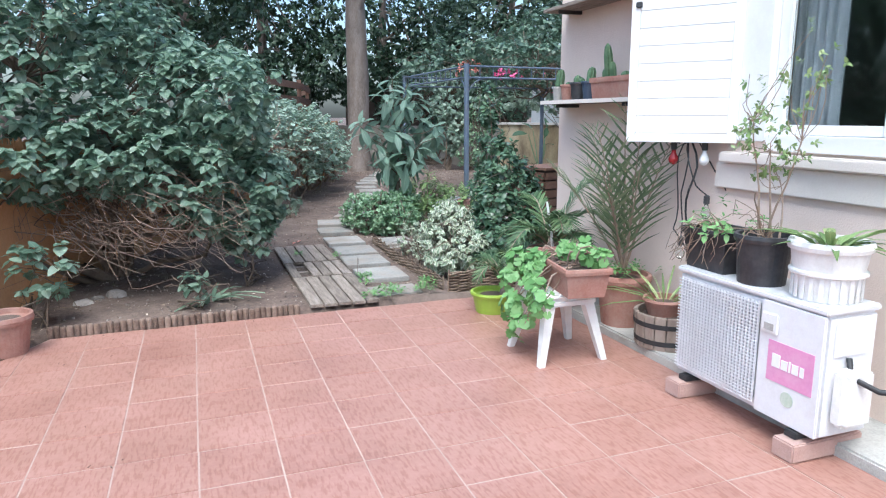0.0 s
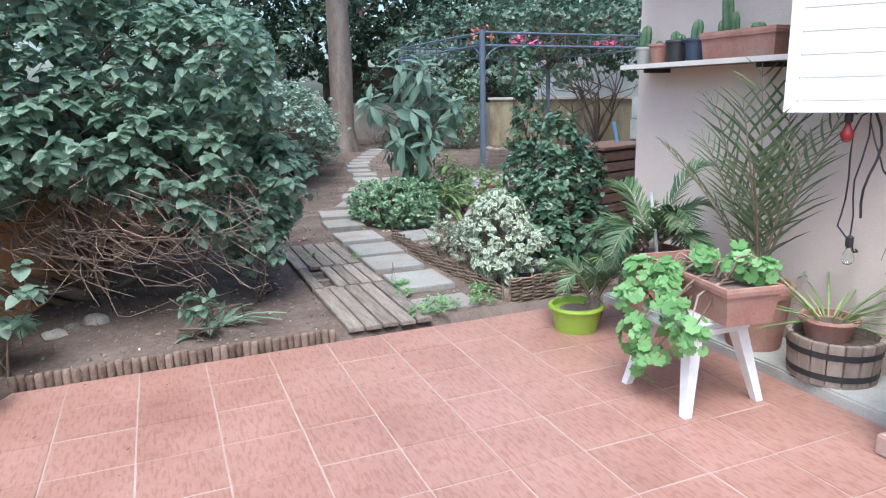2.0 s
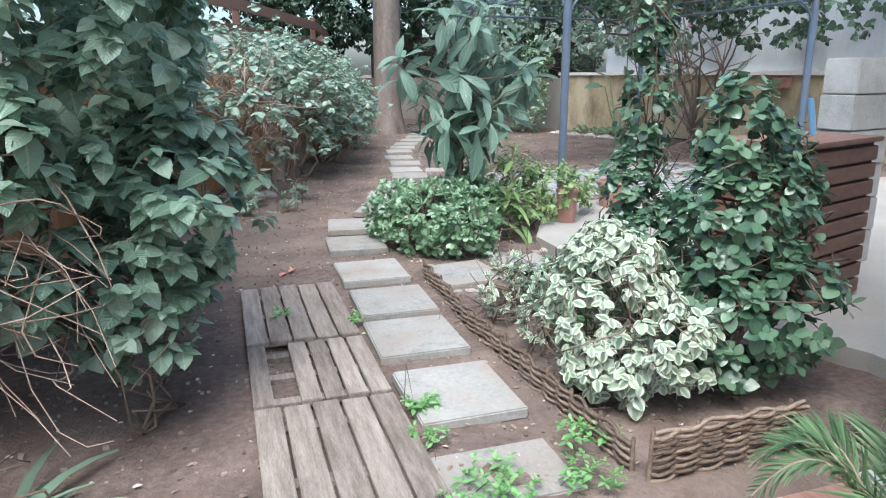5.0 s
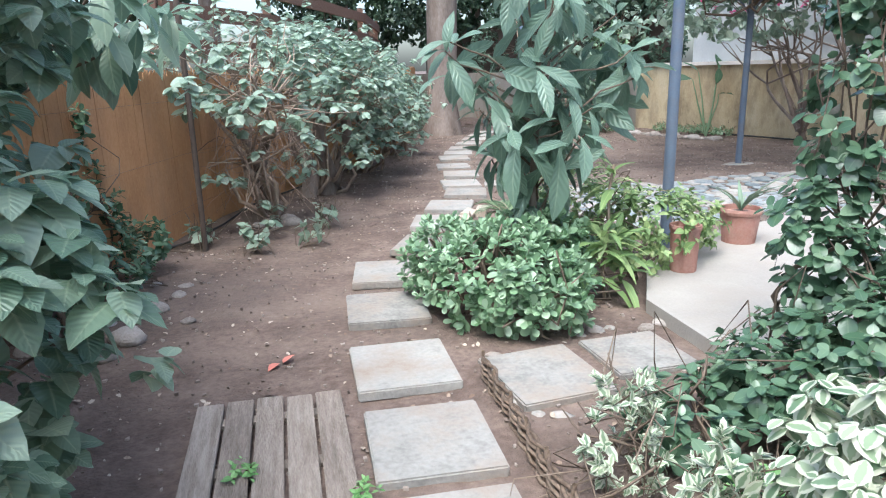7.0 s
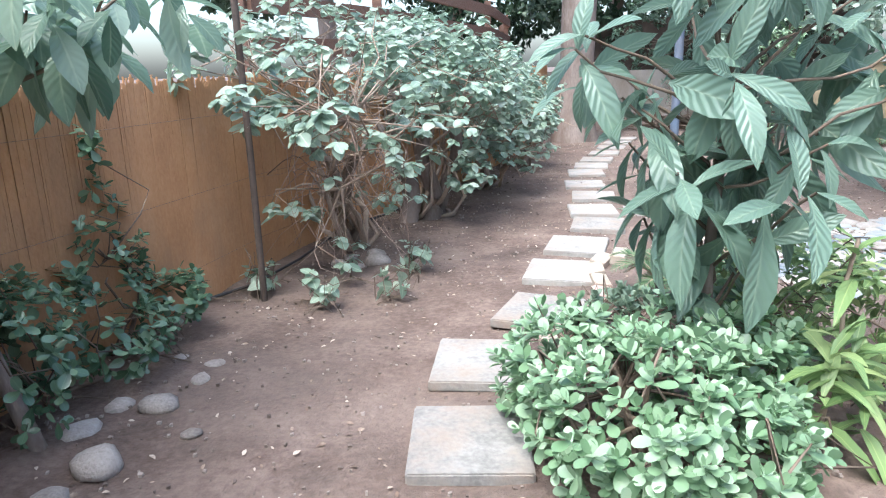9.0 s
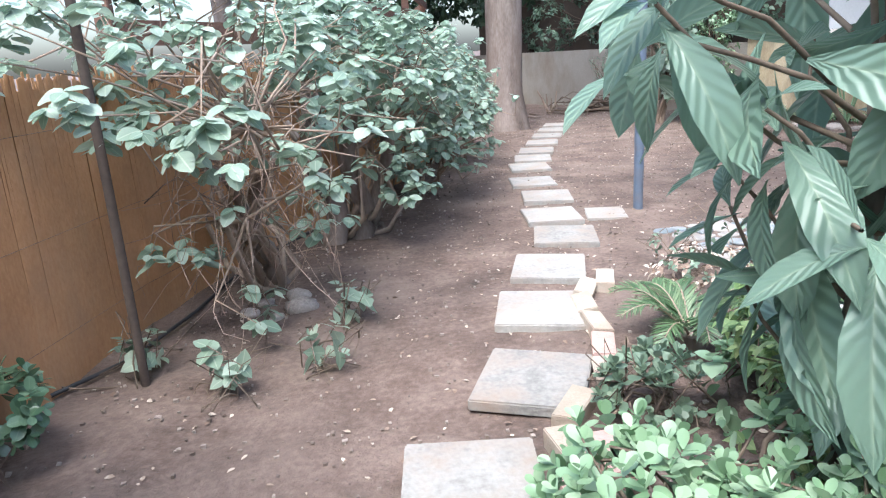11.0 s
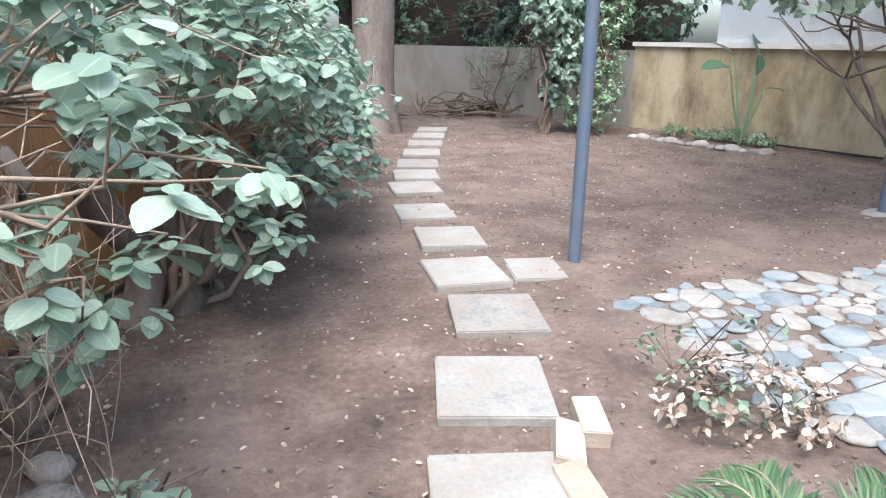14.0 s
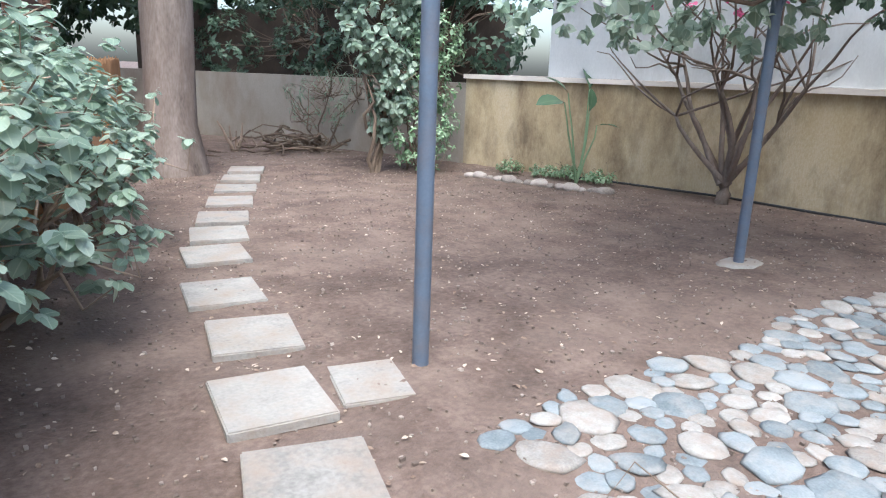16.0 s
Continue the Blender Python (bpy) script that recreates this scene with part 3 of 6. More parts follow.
def stone_mesh(rx, ry, rz, seed, flat=0.0):
    """A worn stone as a mesh: a lumpy ball, flattened."""
    bm = bmesh.new()
    bmesh.ops.create_icosphere(bm, subdivisions=2 if not flat else 1, radius=1.0)
    if flat:
        bmesh.ops.subdivide_edges(bm, edges=bm.edges[:], cuts=1, use_grid_fill=True, smooth=1.0)
    for v in bm.verts:
        n = noise.noise(Vector(v.co) * 1.1 + Vector((seed * 3.1, 0, 0)))
        v.co *= 1 + (0.42 if flat else 0.25) * n + (0.12 * noise.noise(Vector(v.co) * 3.3 + Vector((0, seed, 0))) if not flat else 0.0)
        z = v.co.z
        if flat:
            z = math.copysign(min(abs(z), flat), z)
        v.co = Vector((v.co.x * rx, v.co.y * ry, z * rz))
    for f in bm.faces:
        f.smooth = True
    me = bpy.data.meshes.new("stone")
    bm.to_mesh(me)
    bm.free()
    return me


# ---- setting ----
def wall_run(name, pts, thick, z0, z1, material, label, category="wall", side=1):
    """An upright wall along a bent line, thick to one side."""
    P = [Vector((x, y)) for x, y in pts]
    off = []
    for i, p in enumerate(P):
        d = (P[min(i + 1, len(P) - 1)] - P[max(i - 1, 0)]).normalized()
        off.append(p + side * thick * Vector((d.y, -d.x)))
    bm = bmesh.new()
    prism(bm, [(p.x, p.y) for p in P] + [(p.x, p.y) for p in reversed(off)], z0, z1)
    ob = part(name, bm, M[material])
    return tagged(ob, label, category, kind="structure")


# soil: one sheet to the horizon, finer in the garden
xs = np.concatenate([np.linspace(-900, -40, 6), np.linspace(-30, -4, 8), np.arange(-3.5, 10.5, 0.09), np.linspace(12, 40, 8), np.linspace(60, 900, 6)])
ys = np.concatenate([np.linspace(-900, -40, 6), np.linspace(-30, -4, 8), np.arange(-3.5, 23, 0.09), np.linspace(25, 50, 8), np.linspace(80, 900, 6)])
GX, GY = np.meshgrid(xs, ys, indexing="ij")


def soil_height(x, y):
    h = 0.012 + 0.014 * math.sin(x * 1.7 + 0.6 * y) * math.sin(y * 1.3 - 0.5 * x) + 0.022 * noise.noise(Vector((x * 2.3, y * 2.3, 0))) + 0.010 * noise.noise(Vector((x * 9, y * 9, 3)))
    if -4 < x < 3.2 and -4 < y < 4.46:
        h = -0.07 if x > -0.80 - (4.43 - y) * 0.55 else min(h, -0.02)
    return h if -4 < x < 11 and -4 < y < 24 else -0.02


GZ = np.vectorize(soil_height)(GX, GY)
idx = np.arange(GX.size).reshape(GX.shape)
GQ = np.stack([idx[:-1, :-1], idx[1:, :-1], idx[1:, 1:], idx[:-1, 1:]], -1).reshape(-1, 4)
tagged(quads("ground", np.stack([GX, GY, GZ], -1).reshape(-1, 3), GQ, M["soil"]), "bare brown garden soil with small stones", "ground", kind="structure")

# house: plastered wall with a window, going round the corner
HX, HC = 2.92, 4.59
house = thing("wall_house", (0, 0, 0), "peach plastered house wall with a window", "wall", kind="structure")
WY0, WY1, WZ0, WZ1 = 1.15, 2.52, 1.25, 2.5
for dims in ((HX, HX + 0.25, -4.0, WY0, -0.05, 3.4), (HX, HX + 0.25, WY1, HC, -0.05, 3.4), (HX, HX + 0.25, WY0, WY1, -0.05, WZ0), (HX, HX + 0.25, WY0, WY1, WZ1, 3.4), (HX + 0.25, 9.0, HC - 0.25, HC, -0.05, 3.4)):
    box_part("wall_panel", dims, M["plaster"], house, bevel=0)
box_part("window_band", (HX - 0.035, HX, -1.0, 2.76, 0.99, 1.13), M["band"], house, "pale plaster band", 0.006)
box_part("window_sill", (HX - 0.075, HX + 0.02, -1.0, 2.70, 1.132, 1.19), M["band"], house, "pale stone sill", 0.008)
box_part("lower_band", (HX - 0.012, HX, -1.0, 2.80, -0.05, 0.95), M["plaster"], house, "", 0.004)
# made-up closed box behind the panes; its dimness is put into the grey
room = thing("room_shell", (0, 0, 0), "plain closed box painted dark for the dim room behind the window", "room", kind="structure")
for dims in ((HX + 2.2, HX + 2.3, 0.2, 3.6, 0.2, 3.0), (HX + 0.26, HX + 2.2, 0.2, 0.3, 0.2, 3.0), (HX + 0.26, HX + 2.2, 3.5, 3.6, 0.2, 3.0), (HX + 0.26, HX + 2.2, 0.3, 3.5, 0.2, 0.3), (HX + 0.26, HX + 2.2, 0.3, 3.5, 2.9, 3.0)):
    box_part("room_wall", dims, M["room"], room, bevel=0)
win = thing("window_1", (0, 0, 0), "white framed sliding window with dark panes", "window", kind="structure")
fx0, fx1 = HX - 0.03, HX + 0.06
for nm, dims in (("frame_jamb", (fx0, fx1, WY1 - 0.09, WY1 + 0.13, WZ0, WZ1 + 0.05)), ("frame_jamb", (fx0, fx1, WY0 - 0.05, WY0 + 0.06, WZ0, WZ1 + 0.05)), ("frame_sill", (fx0, fx1, WY0 + 0.06, WY1 - 0.09, WZ0 - 0.045, WZ0 + 0.035)), ("frame_head", (fx0, fx1, WY0 + 0.06, WY1 - 0.09, WZ1 - 0.05, WZ1 + 0.05)),
                 ("sash_stile", (HX + 0.01, HX + 0.045, WY1 - 0.16, WY1 - 0.092, WZ0 + 0.037, WZ1 - 0.052)), ("sash_stile", (HX + 0.01, HX + 0.045, 1.76, 1.82, WZ0 + 0.037, WZ1 - 0.052)), ("sash_stile", (HX - 0.02, HX + 0.008, 1.70, 1.758, WZ0 + 0.037, WZ1 - 0.052)),
                 ("sash_rail", (HX + 0.01, HX + 0.045, 1.822, WY1 - 0.162, WZ0 + 0.037, WZ0 + 0.085))):
    box_part(nm, dims, M["white"], win, "", 0.004)
for y0, y1, x in ((1.822, WY1 - 0.162, HX + 0.025), (WY0 + 0.062, 1.698, HX - 0.006)):
    o = box_part("pane", (x, x + 0.005, y0, y1, WZ0 + 0.09, WZ1 - 0.055), M["glass"], win, "dark reflecting glass", 0)
    o.visible_shadow = False
cur = thing("curtain", (HX + 0.14, 1.85, 1.2), "grey folded curtain behind the glass", "curtain")
bm = bmesh.new()
cols = [[bm.verts.new((0.022 * math.sin(i * 1.3), 0.30 + i * 0.012, z)) for i in range(26)] for z in (0.0, 1.25)]
for i in range(25):
    bm.faces.new((cols[0][i], cols[0][i + 1], cols[1][i + 1], cols[1][i]))
part("cloth", bm, M["curtain"], cur, smooth=True)

# shutter leaf standing ajar beside the window
SH = thing("window_shutter", (HX - 0.03, 2.62, 1.235), "white boarded window shutter standing ajar", "shutter", rz=127.0)
W_SH = 0.60
for i in range(13):
    box_part("board", (0.05, W_SH - 0.05, -0.012, 0.010, 0.052 + i * 0.096, 0.052 + i * 0.096 + 0.0948), M["white"], SH, "", 0.003)
for nm, dims in (("stile", (0, 0.05, -0.018, 0.016, 0, 1.36)), ("stile", (W_SH - 0.05, W_SH, -0.018, 0.016, 0, 1.36)), ("rail", (0.05, W_SH - 0.05, -0.017, 0.015, 0, 0.05)), ("rail", (0.05, W_SH - 0.05, -0.017, 0.015, 1.31, 1.36)), ("latch", (W_SH - 0.06, W_SH - 0.025, 0.016, 0.030, 0.74, 0.77))):
    box_part(nm, dims, M["rubber" if nm == "latch" else "white"], SH, "dark metal latch" if nm == "latch" else "", 0.003)

# strip of concrete along the house
tagged(box_part("kerb", (2.55, HX, -4.0, 4.40, -0.05, 0.055), M["concrete"], bevel=0.01), "worn concrete strip along the house wall", "kerb", kind="structure")

# garden boundary: ochre wall bending into a grey one, whitewashed wall above
RIGHT = [(9.2, 9.0), (9.06, 12.2), (8.92, 13.4), (8.68, 14.5), (8.25, 15.5), (7.85, 16.6)]
LEFT = [(7.85, 16.6), (7.4, 18.3), (6.5, 20.1), (5.6, 21.8), (4.3, 23.2)]
wall_run("wall_ochre", RIGHT, 0.25, -0.05, 1.16, "ochre_wall", "low ochre plaster wall with dark stains", side=1)
wall_run("wall_ledge", [(x - 0.05, y) for x, y in RIGHT], 0.32, 1.162, 1.22, "band", "pale ledge on the ochre wall", "ledge", side=1)
wall_run("wall_white", [(x + 0.04, y) for x, y in RIGHT[:5]], 0.2, 1.222, 2.7, "whitewash", "grey whitewashed wall above the ledge", side=1)
wall_run("wall_grey", LEFT, 0.25, -0.05, 1.10, "grey_wall", "stained grey plaster garden wall", side=1)
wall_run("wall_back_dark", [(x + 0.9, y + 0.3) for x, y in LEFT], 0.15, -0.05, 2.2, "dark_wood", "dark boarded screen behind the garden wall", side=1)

# reed fence along the path
FENCE = [(-2.2, 2.2), (-1.5, 4.2), (-0.75, 6.2), (0.02, 8.3), (0.5, 10.05), (1.0, 11.25), (2.0, 13.1), (3.6, 17.3), (4.3, 20.5), (4.4, 23.1)]


def along(pts, step):
    out = []
    for (x0, y0), (x1, y1) in zip(pts, pts[1:]):
        d = math.hypot(x1 - x0, y1 - y0)
        for i in range(int(d / step)):
            f = i * step / d
            out.append((x0 + (x1 - x0) * f, y0 + (y1 - y0) * f, (x1 - x0) / d, (y1 - y0) / d))
    return out


fence = thing("reed_fence", (0, 0, 0), "orange-brown reed screen fence along the soil path", "fence", kind="structure")
lines = []
for x, y, dx, dy in along(FENCE, 0.0092):
    o = RNG.uniform(-0.0015, 0.0015)
    top = 1.22 + RNG.normal(0, 0.018)
    lx, ly = RNG.normal(0, 0.0018, 2)
    lines.append(([(x + dy * o, y - dx * o, -0.02), (x + dy * o + lx, y - dx * o + ly, top)], RNG.uniform(0.0055, 0.0075), 0.0055))
V, Q = tubes(lines, 4)
o = quads("reeds", V, Q, M["reed"], fence, smooth=False)
o["kind"] = "stuff"
for z in (0.22, 0.62, 1.02):
    tube_part("wire", [([(x + 0.016, y - 0.004, z) for x, y, _, _ in along(FENCE, 0.4)], 0.0012, 0.0012)], M["willow"], fence, "thin dark binding wire", 4)
# added sheet, not a real layer: stops light coming through between reeds
wall_run("fence_backing", [(x - 0.004, y + 0.0015) for x, y in FENCE], 0.02, -0.05, 1.17, "reed", "solid sheet added behind the reeds to block light", "fence", side=-1)
# neighbour's timber rails beyond the fence
screen = thing("timber_screen", (0, 0, 0), "brown timber rails beyond the reed fence", "fence")
for z, hgt in ((1.38, 0.16), (1.72, 0.15), (2.06, 0.15)):
    bm = bmesh.new()
    prism(bm, [(x - 0.75, y + 0.2) for x, y in FENCE[5:]] + [(x - 0.79, y + 0.22) for x, y in reversed(FENCE[5:])], z, z + hgt)
    part("rail", bm, M["brown_wood"], screen)
for x, y in FENCE[5:-1]:
    box_part("post", (x - 0.90, x - 0.80, y + 0.16, y + 0.26, -0.05, 2.3), M["brown_wood"], screen, "", 0.005)

# raised pale slab of the arbour
slab = bmesh.new()
prism(slab, [(2.87, 6.0), (3.3, 5.0), (3.3, HC + 0.01), (8.9, HC + 0.01), (8.9, 8.6), (4.9, 8.75), (4.35, 8.55), (3.85, 8.42), (3.25, 7.95), (2.90, 7.33)], -0.05, 0.085)
tagged(part("terrace_slab", slab, M["pale_slab"]), "raised pale concrete slab in the garden", "slab", kind="structure")

# arbour: four painted posts with double top rails and curved braces
arb = thing("garden_arbour", (0, 0, 0), "blue-grey metal arbour frame standing over the soil", "arbour")
POSTS = [(3.686, 8.487), (3.686, 11.38), (6.526, 11.64), (6.526, 8.70)]
for x, y in POSTS:
    tube_part("post", [([(x, y, -0.05), (x, y, 0.7), (x, y, 1.4), (x, y, 2.08)], 0.036, 0.036)], M["steel_blue"], arb, "", 14)
for (x0, y0), (x1, y1) in zip(POSTS, POSTS[1:] + POSTS[:1]):
    for z in (1.90, 2.05):
        tube_part("top_rail", [([(x0, y0, z), (x1, y1, z)], 0.014, 0.014)], M["steel_blue"], arb, "", 6)
    for i in range(1, 14):
        f = i / 14
        tube_part("baluster", [([(x0 + (x1 - x0) * f, y0 + (y1 - y0) * f, 1.90), (x0 + (x1 - x0) * f, y0 + (y1 - y0) * f, 2.05)], 0.007, 0.007)], M["steel_blue"], arb, "", 5)
    d = Vector((x1 - x0, y1 - y0)).normalized()
    for (px, py), s in (((x0, y0), 1), ((x1, y1), -1)):
        arc = [(px + s * d.x * 0.32 * (1 - math.cos(a)), py + s * d.y * 0.32 * (1 - math.cos(a)), 1.58 + 0.32 * math.sin(a)) for a in np.linspace(0, math.pi / 2, 8)]
        tube_part("brace", [(arc, 0.010, 0.010)], M["steel_blue"], arb, "", 5)
tagged(link_mesh("concrete_footing", stone_mesh(0.17, 0.13, 0.03, 5, 0.5), M["paver"]), "flat worn concrete footing of an arbour post", "footing").location = (6.53, 11.62, 0.01)

# patio: bed now, tiles last
bm = bmesh.new()
prism(bm, [(2.55, -4.0), (2.55, 4.43), (-0.80, 4.43), (-2.35, 1.6), (-2.35, -4.0)], -0.06, -0.0022)
patio = tagged(part("patio", bm, M["grout"]), "terrace of red ceramic floor tiles with pale joints", "terrace", kind="structure")


# ---- path ----
def paver(cx, cy, rz, w=0.40, l=0.44, top=0.05, tilt=0.0):
    bm = bmesh.new()
    box(bm, -w / 2, w / 2, -l / 2, l / 2, -0.045, 0.0, 0.006)
    for v in bm.verts:
        n = noise.noise(Vector((v.co.x * 9 + cx * 7, v.co.y * 9 + cy * 5, 0)))
        v.co.x += 0.006 * n
        v.co.y += 0.006 * noise.noise(Vector((v.co.y * 9 + cx, v.co.x * 9, 4)))
        v.co.z += 0.004 * noise.noise(Vector((v.co.x * 5 + cx * 3, v.co.y * 5 + cy, 8)))
    ob = part("paving_slab", bm, M["paver"])
    ob.matrix_world = pose(cx, cy, top, tilt, 0, rz)
    return tagged(ob, "square grey concrete stepping slab on soil", "paving slab", "stepping slabs")


for cx, cy, rz in ((1.60, 5.30, 0), (1.60, 5.895, -1), (1.625, 6.415, -2), (1.635, 7.005, -1), (1.675, 7.71, -4), (1.776, 8.33, -8), (2.135, 8.915, -26), (2.363, 9.585, -17), (2.60, 10.175, -20), (2.906, 10.777, -16)):
    paver(cx, cy, rz)
for cx, cy, rz in ((3.01, 11.38, -8), (3.18, 12.015, -13), (3.252, 12.68, -9), (3.461, 13.47, -9), (3.655, 14.01, -15), (3.863, 14.545, -19), (4.14, 15.20, -20), (4.412, 15.835, -21), (4.68, 16.44, -23), (4.955, 17.04, -24)):
    paver(cx, cy, rz, top=0.038)
paver(1.57, 4.76, 0, 0.40, 0.30, 0.03)
paver(3.415, 11.34, -15, 0.29, 0.36, 0.020)
paver(2.155, 6.77, 6, 0.39, 0.44)
paver(2.59, 6.85, 3, 0.36, 0.36)


def duckboard(cy, l, slats, missing=()):
    ob = thing("duckboard", (1.115, cy, 0.005), "weathered wooden duckboard of parallel slats lying on soil", "duckboard", "duckboards")
    w = 0.52 / slats
    for i in range(slats):
        if i in missing:
            continue
        e = RNG.uniform(-0.008, 0.008)
        box_part("slat", (-0.26 + i * w + 0.006, -0.26 + (i + 1) * w - 0.006, -l / 2 + e, l / 2 + e, 0.018, 0.042 + RNG.uniform(-0.002, 0.003)), M["deck"], ob, "", 0.003)
    for y in (-l * 0.38, 0, l * 0.38):
        box_part("bearer", (-0.25, 0.25, y - 0.025, y + 0.025, -0.02, 0.0178), M["deck"], ob, "", 0)
    return ob


duckboard(6.42, 0.84, 5)
duckboard(5.68, 0.58, 6, (1,))
duckboard(4.91, 0.90, 5)

# ribbed edging between soil and patio
edge = thing("log_edging", (0, 0, 0), "low row of short brown half-round edging pegs", "edging")
peg = bmesh.new()
lathe(peg, [(0.019, -0.04), (0.020, 0.0), (0.020, 0.055), (0.016, 0.068), (0.006, 0.071)], 10)
peg_me = bpy.data.meshes.new("peg")
peg.to_mesh(peg_me)
peg.free()
peg_me.materials.append(M["edging"])
n_pegs = 41
for i in range(n_pegs):
    o = new("peg", peg_me)
    o.parent = edge
    f = i / (n_pegs - 1)
    o.matrix_world = pose(-0.80 + 1.56 * f, 4.455 + 0.012 * math.sin(i * 1.7), 0.004 * math.sin(i * 2.3), 0, 0, i * 40)


# woven willow border round the bed
def willow(pts, h, name="willow_border"):
    ob = thing(name, (0, 0, 0), "low woven willow border with a worn top", "border", "willow borders")
    A = along(pts, 0.03)
    lines = []
    for k in range(int(h / 0.012)):
        z = 0.01 + k * 0.012
        lines.append(([(x + dy * 0.012 * math.sin(i * 1.0 + k * math.pi), y - dx * 0.012 * math.sin(i * 1.0 + k * math.pi), z + RNG.normal(0, 0.003)) for i, (x, y, dx, dy) in enumerate(A)], 0.0075, 0.0075))
    V, Q = tubes(lines, 5)
    quads("weave", V, Q, M["willow"], ob)
    for x, y, dx, dy in A[::6]:
        tube_part("stake", [([(x, y, -0.03), (x + RNG.normal(0, 0.006), y, h + 0.02)], 0.009, 0.007)], M["willow"], ob, "", 5)
    return ob


willow([(1.93, 6.85), (1.90, 6.0), (1.93, 5.2), (1.95, 4.62)], 0.11)
willow([(1.97, 4.60), (2.30, 4.62), (2.62, 4.62)], 0.17)

# ---- air conditioner ----
ac = thing("air_conditioner_unit", (2.385, 1.97, 0.11), "white outdoor air conditioner with a grille and pink sticker", "air conditioner")
AW, AD, AH = 0.86, 0.28, 0.54
box_part("casing", (0.012, AD, -AW / 2, AW / 2, 0, AH - 0.03), M["ac"], ac, "", 0.012)
box_part("lid", (-0.004, AD + 0.006, -AW / 2 - 0.006, AW / 2 + 0.006, AH - 0.028, AH), M["ac"], ac, "", 0.008)
box_part("coil", (0.004, 0.0115, -0.10, AW / 2 - 0.04, 0.05, AH - 0.06), M["ac_dark"], ac, "dark coil behind the grille", 0)
bm = bmesh.new()
for i in range(25):
    y = -0.10 + i * (AW / 2 + 0.06) / 24
    box(bm, -0.006, 0.0, y - 0.0040, y + 0.0040, 0.03, AH - 0.05)
part("grille_bar", bm, M["ac"], ac, "white upright grille bars")["kind"] = "stuff"
bm = bmesh.new()
for i in range(30):
    z = 0.035 + i * 0.0153
    box(bm, -0.009, -0.005, -0.11, AW / 2 - 0.02, z - 0.0024, z + 0.0024)
part("grille_wire", bm, M["ac"], ac, "white cross wires of the grille")["kind"] = "stuff"
box_part("front_panel", (-0.004, 0.0118, -AW / 2, -0.115, 0.004, AH - 0.032), M["ac"], ac, "", 0.004)
box_part("handle_recess", (-0.014, -0.0045, -0.215, -0.125, 0.37, 0.46), M["plastic_white"], ac, "white moulded handle", 0.006)
# flat grey plate on the handle paints the shade inside the grip
box_part("handle_shadow", (-0.0165, -0.0145, -0.195, -0.145, 0.385, 0.415), M["grey_pot"], ac, "grey plate painted as the shade of the grip slot", 0)
box_part("sticker", (-0.0065, -0.0045, -0.40, -0.17, 0.17, 0.345), M["pink"], ac, "faded pink rectangular sticker", 0)
bm = bmesh.new()
for y0, y1, z0, z1 in ((-0.238, -0.196, 0.235, 0.292), (-0.276, -0.244, 0.235, 0.276), (-0.292, -0.283, 0.235, 0.282), (-0.330, -0.299, 0.235, 0.276), (-0.358, -0.338, 0.235, 0.276)):
    box(bm, -0.0085, -0.0066, y0, y1, z0, z1)
part("sticker_mark", bm, M["white"], ac, "plain white bars on the sticker")
bm = bmesh.new()
bmesh.ops.create_cone(bm, segments=20, radius1=0.032, radius2=0.032, depth=0.002, cap_ends=True, matrix=pose(-0.0056, -0.285, 0.115, 0, 90, 0))
part("round_sticker", bm, M["sticker_green"], ac, "faded green round sticker")
box_part("valve_cover", (0.05, 0.21, -AW / 2 - 0.075, -AW / 2 - 0.001, 0.06, 0.30), M["plastic_white"], ac, "white plastic valve cover", 0.02)
box_part("side_panel", (0.05, 0.23, -AW / 2 - 0.006, -AW / 2 - 0.001, 0.34, 0.48), M["ac"], ac, "", 0.002)
tube_part("cable", [([(0.13, -AW / 2 - 0.01, 0.33), (0.10, -AW / 2 - 0.05, 0.27), (0.14, -AW / 2 - 0.14, 0.24), (0.30, -AW / 2 - 0.30, 0.25), (0.48, -AW / 2 - 0.40, 0.27)], 0.012, 0.012)], M["rubber"], ac, "thick black cable", 8)
for y in (0.33, -0.33):
    box_part("foot", (-0.02, AD + 0.02, y - 0.03, y + 0.03, -0.028, -0.0005), M["rubber"], ac, "dark rubber foot", 0.004)
for y in (2.32, 1.63):
    o = box_part("support_block", (2.32, 2.70, y - 0.055, y + 0.055, 0.0, 0.08), M["brick_pink"], bevel=0.006)
    tagged(o, "pink building block under the air conditioner", "block", "support blocks")


def windowbox_plant(base, n, spread, size, material, shape, droop=0.4, up=0.5):
    """Bunch of shoots growing from one spot, given from its pot."""
    T = np.array(base) + RNG.normal(0, 1, (n, 3)) * np.array(spread)
    T[:, 2] = base[2] + np.abs(T[:, 2] - base[2])
    A = (T - np.array(base)) * 1.5 + np.array([0, 0, up])
    return T, unit(A)


# pots on the unit
p1 = trough("black_planter", (2.52, 2.27, 0.65), 0.24, 0.30, 0.20, "black_pot", "square black plastic planter with a trailing plant")
T, A = windowbox_plant((0, 0, 0.19), 26, (0.08, 0.10, 0.05), 0.06, "leaf_jade", SMALL)
leaves("foliage", *rosettes(T, A, 6, 0.05), SMALL, M["leaf_lime"], p1, "small bright green leaves")
tube_part("dry_stem", [(wander((RNG.uniform(-0.1, 0.0), RNG.uniform(-0.12, 0.12), 0.2), (-0.16 + RNG.normal(0, 0.02), RNG.uniform(-0.16, 0.18), RNG.uniform(0.0, 0.12)), 7, 0.02, 0.08), 0.0025, 0.0015) for _ in range(22)], M["twig_pale"], p1, "pale dry hanging stems", 4)
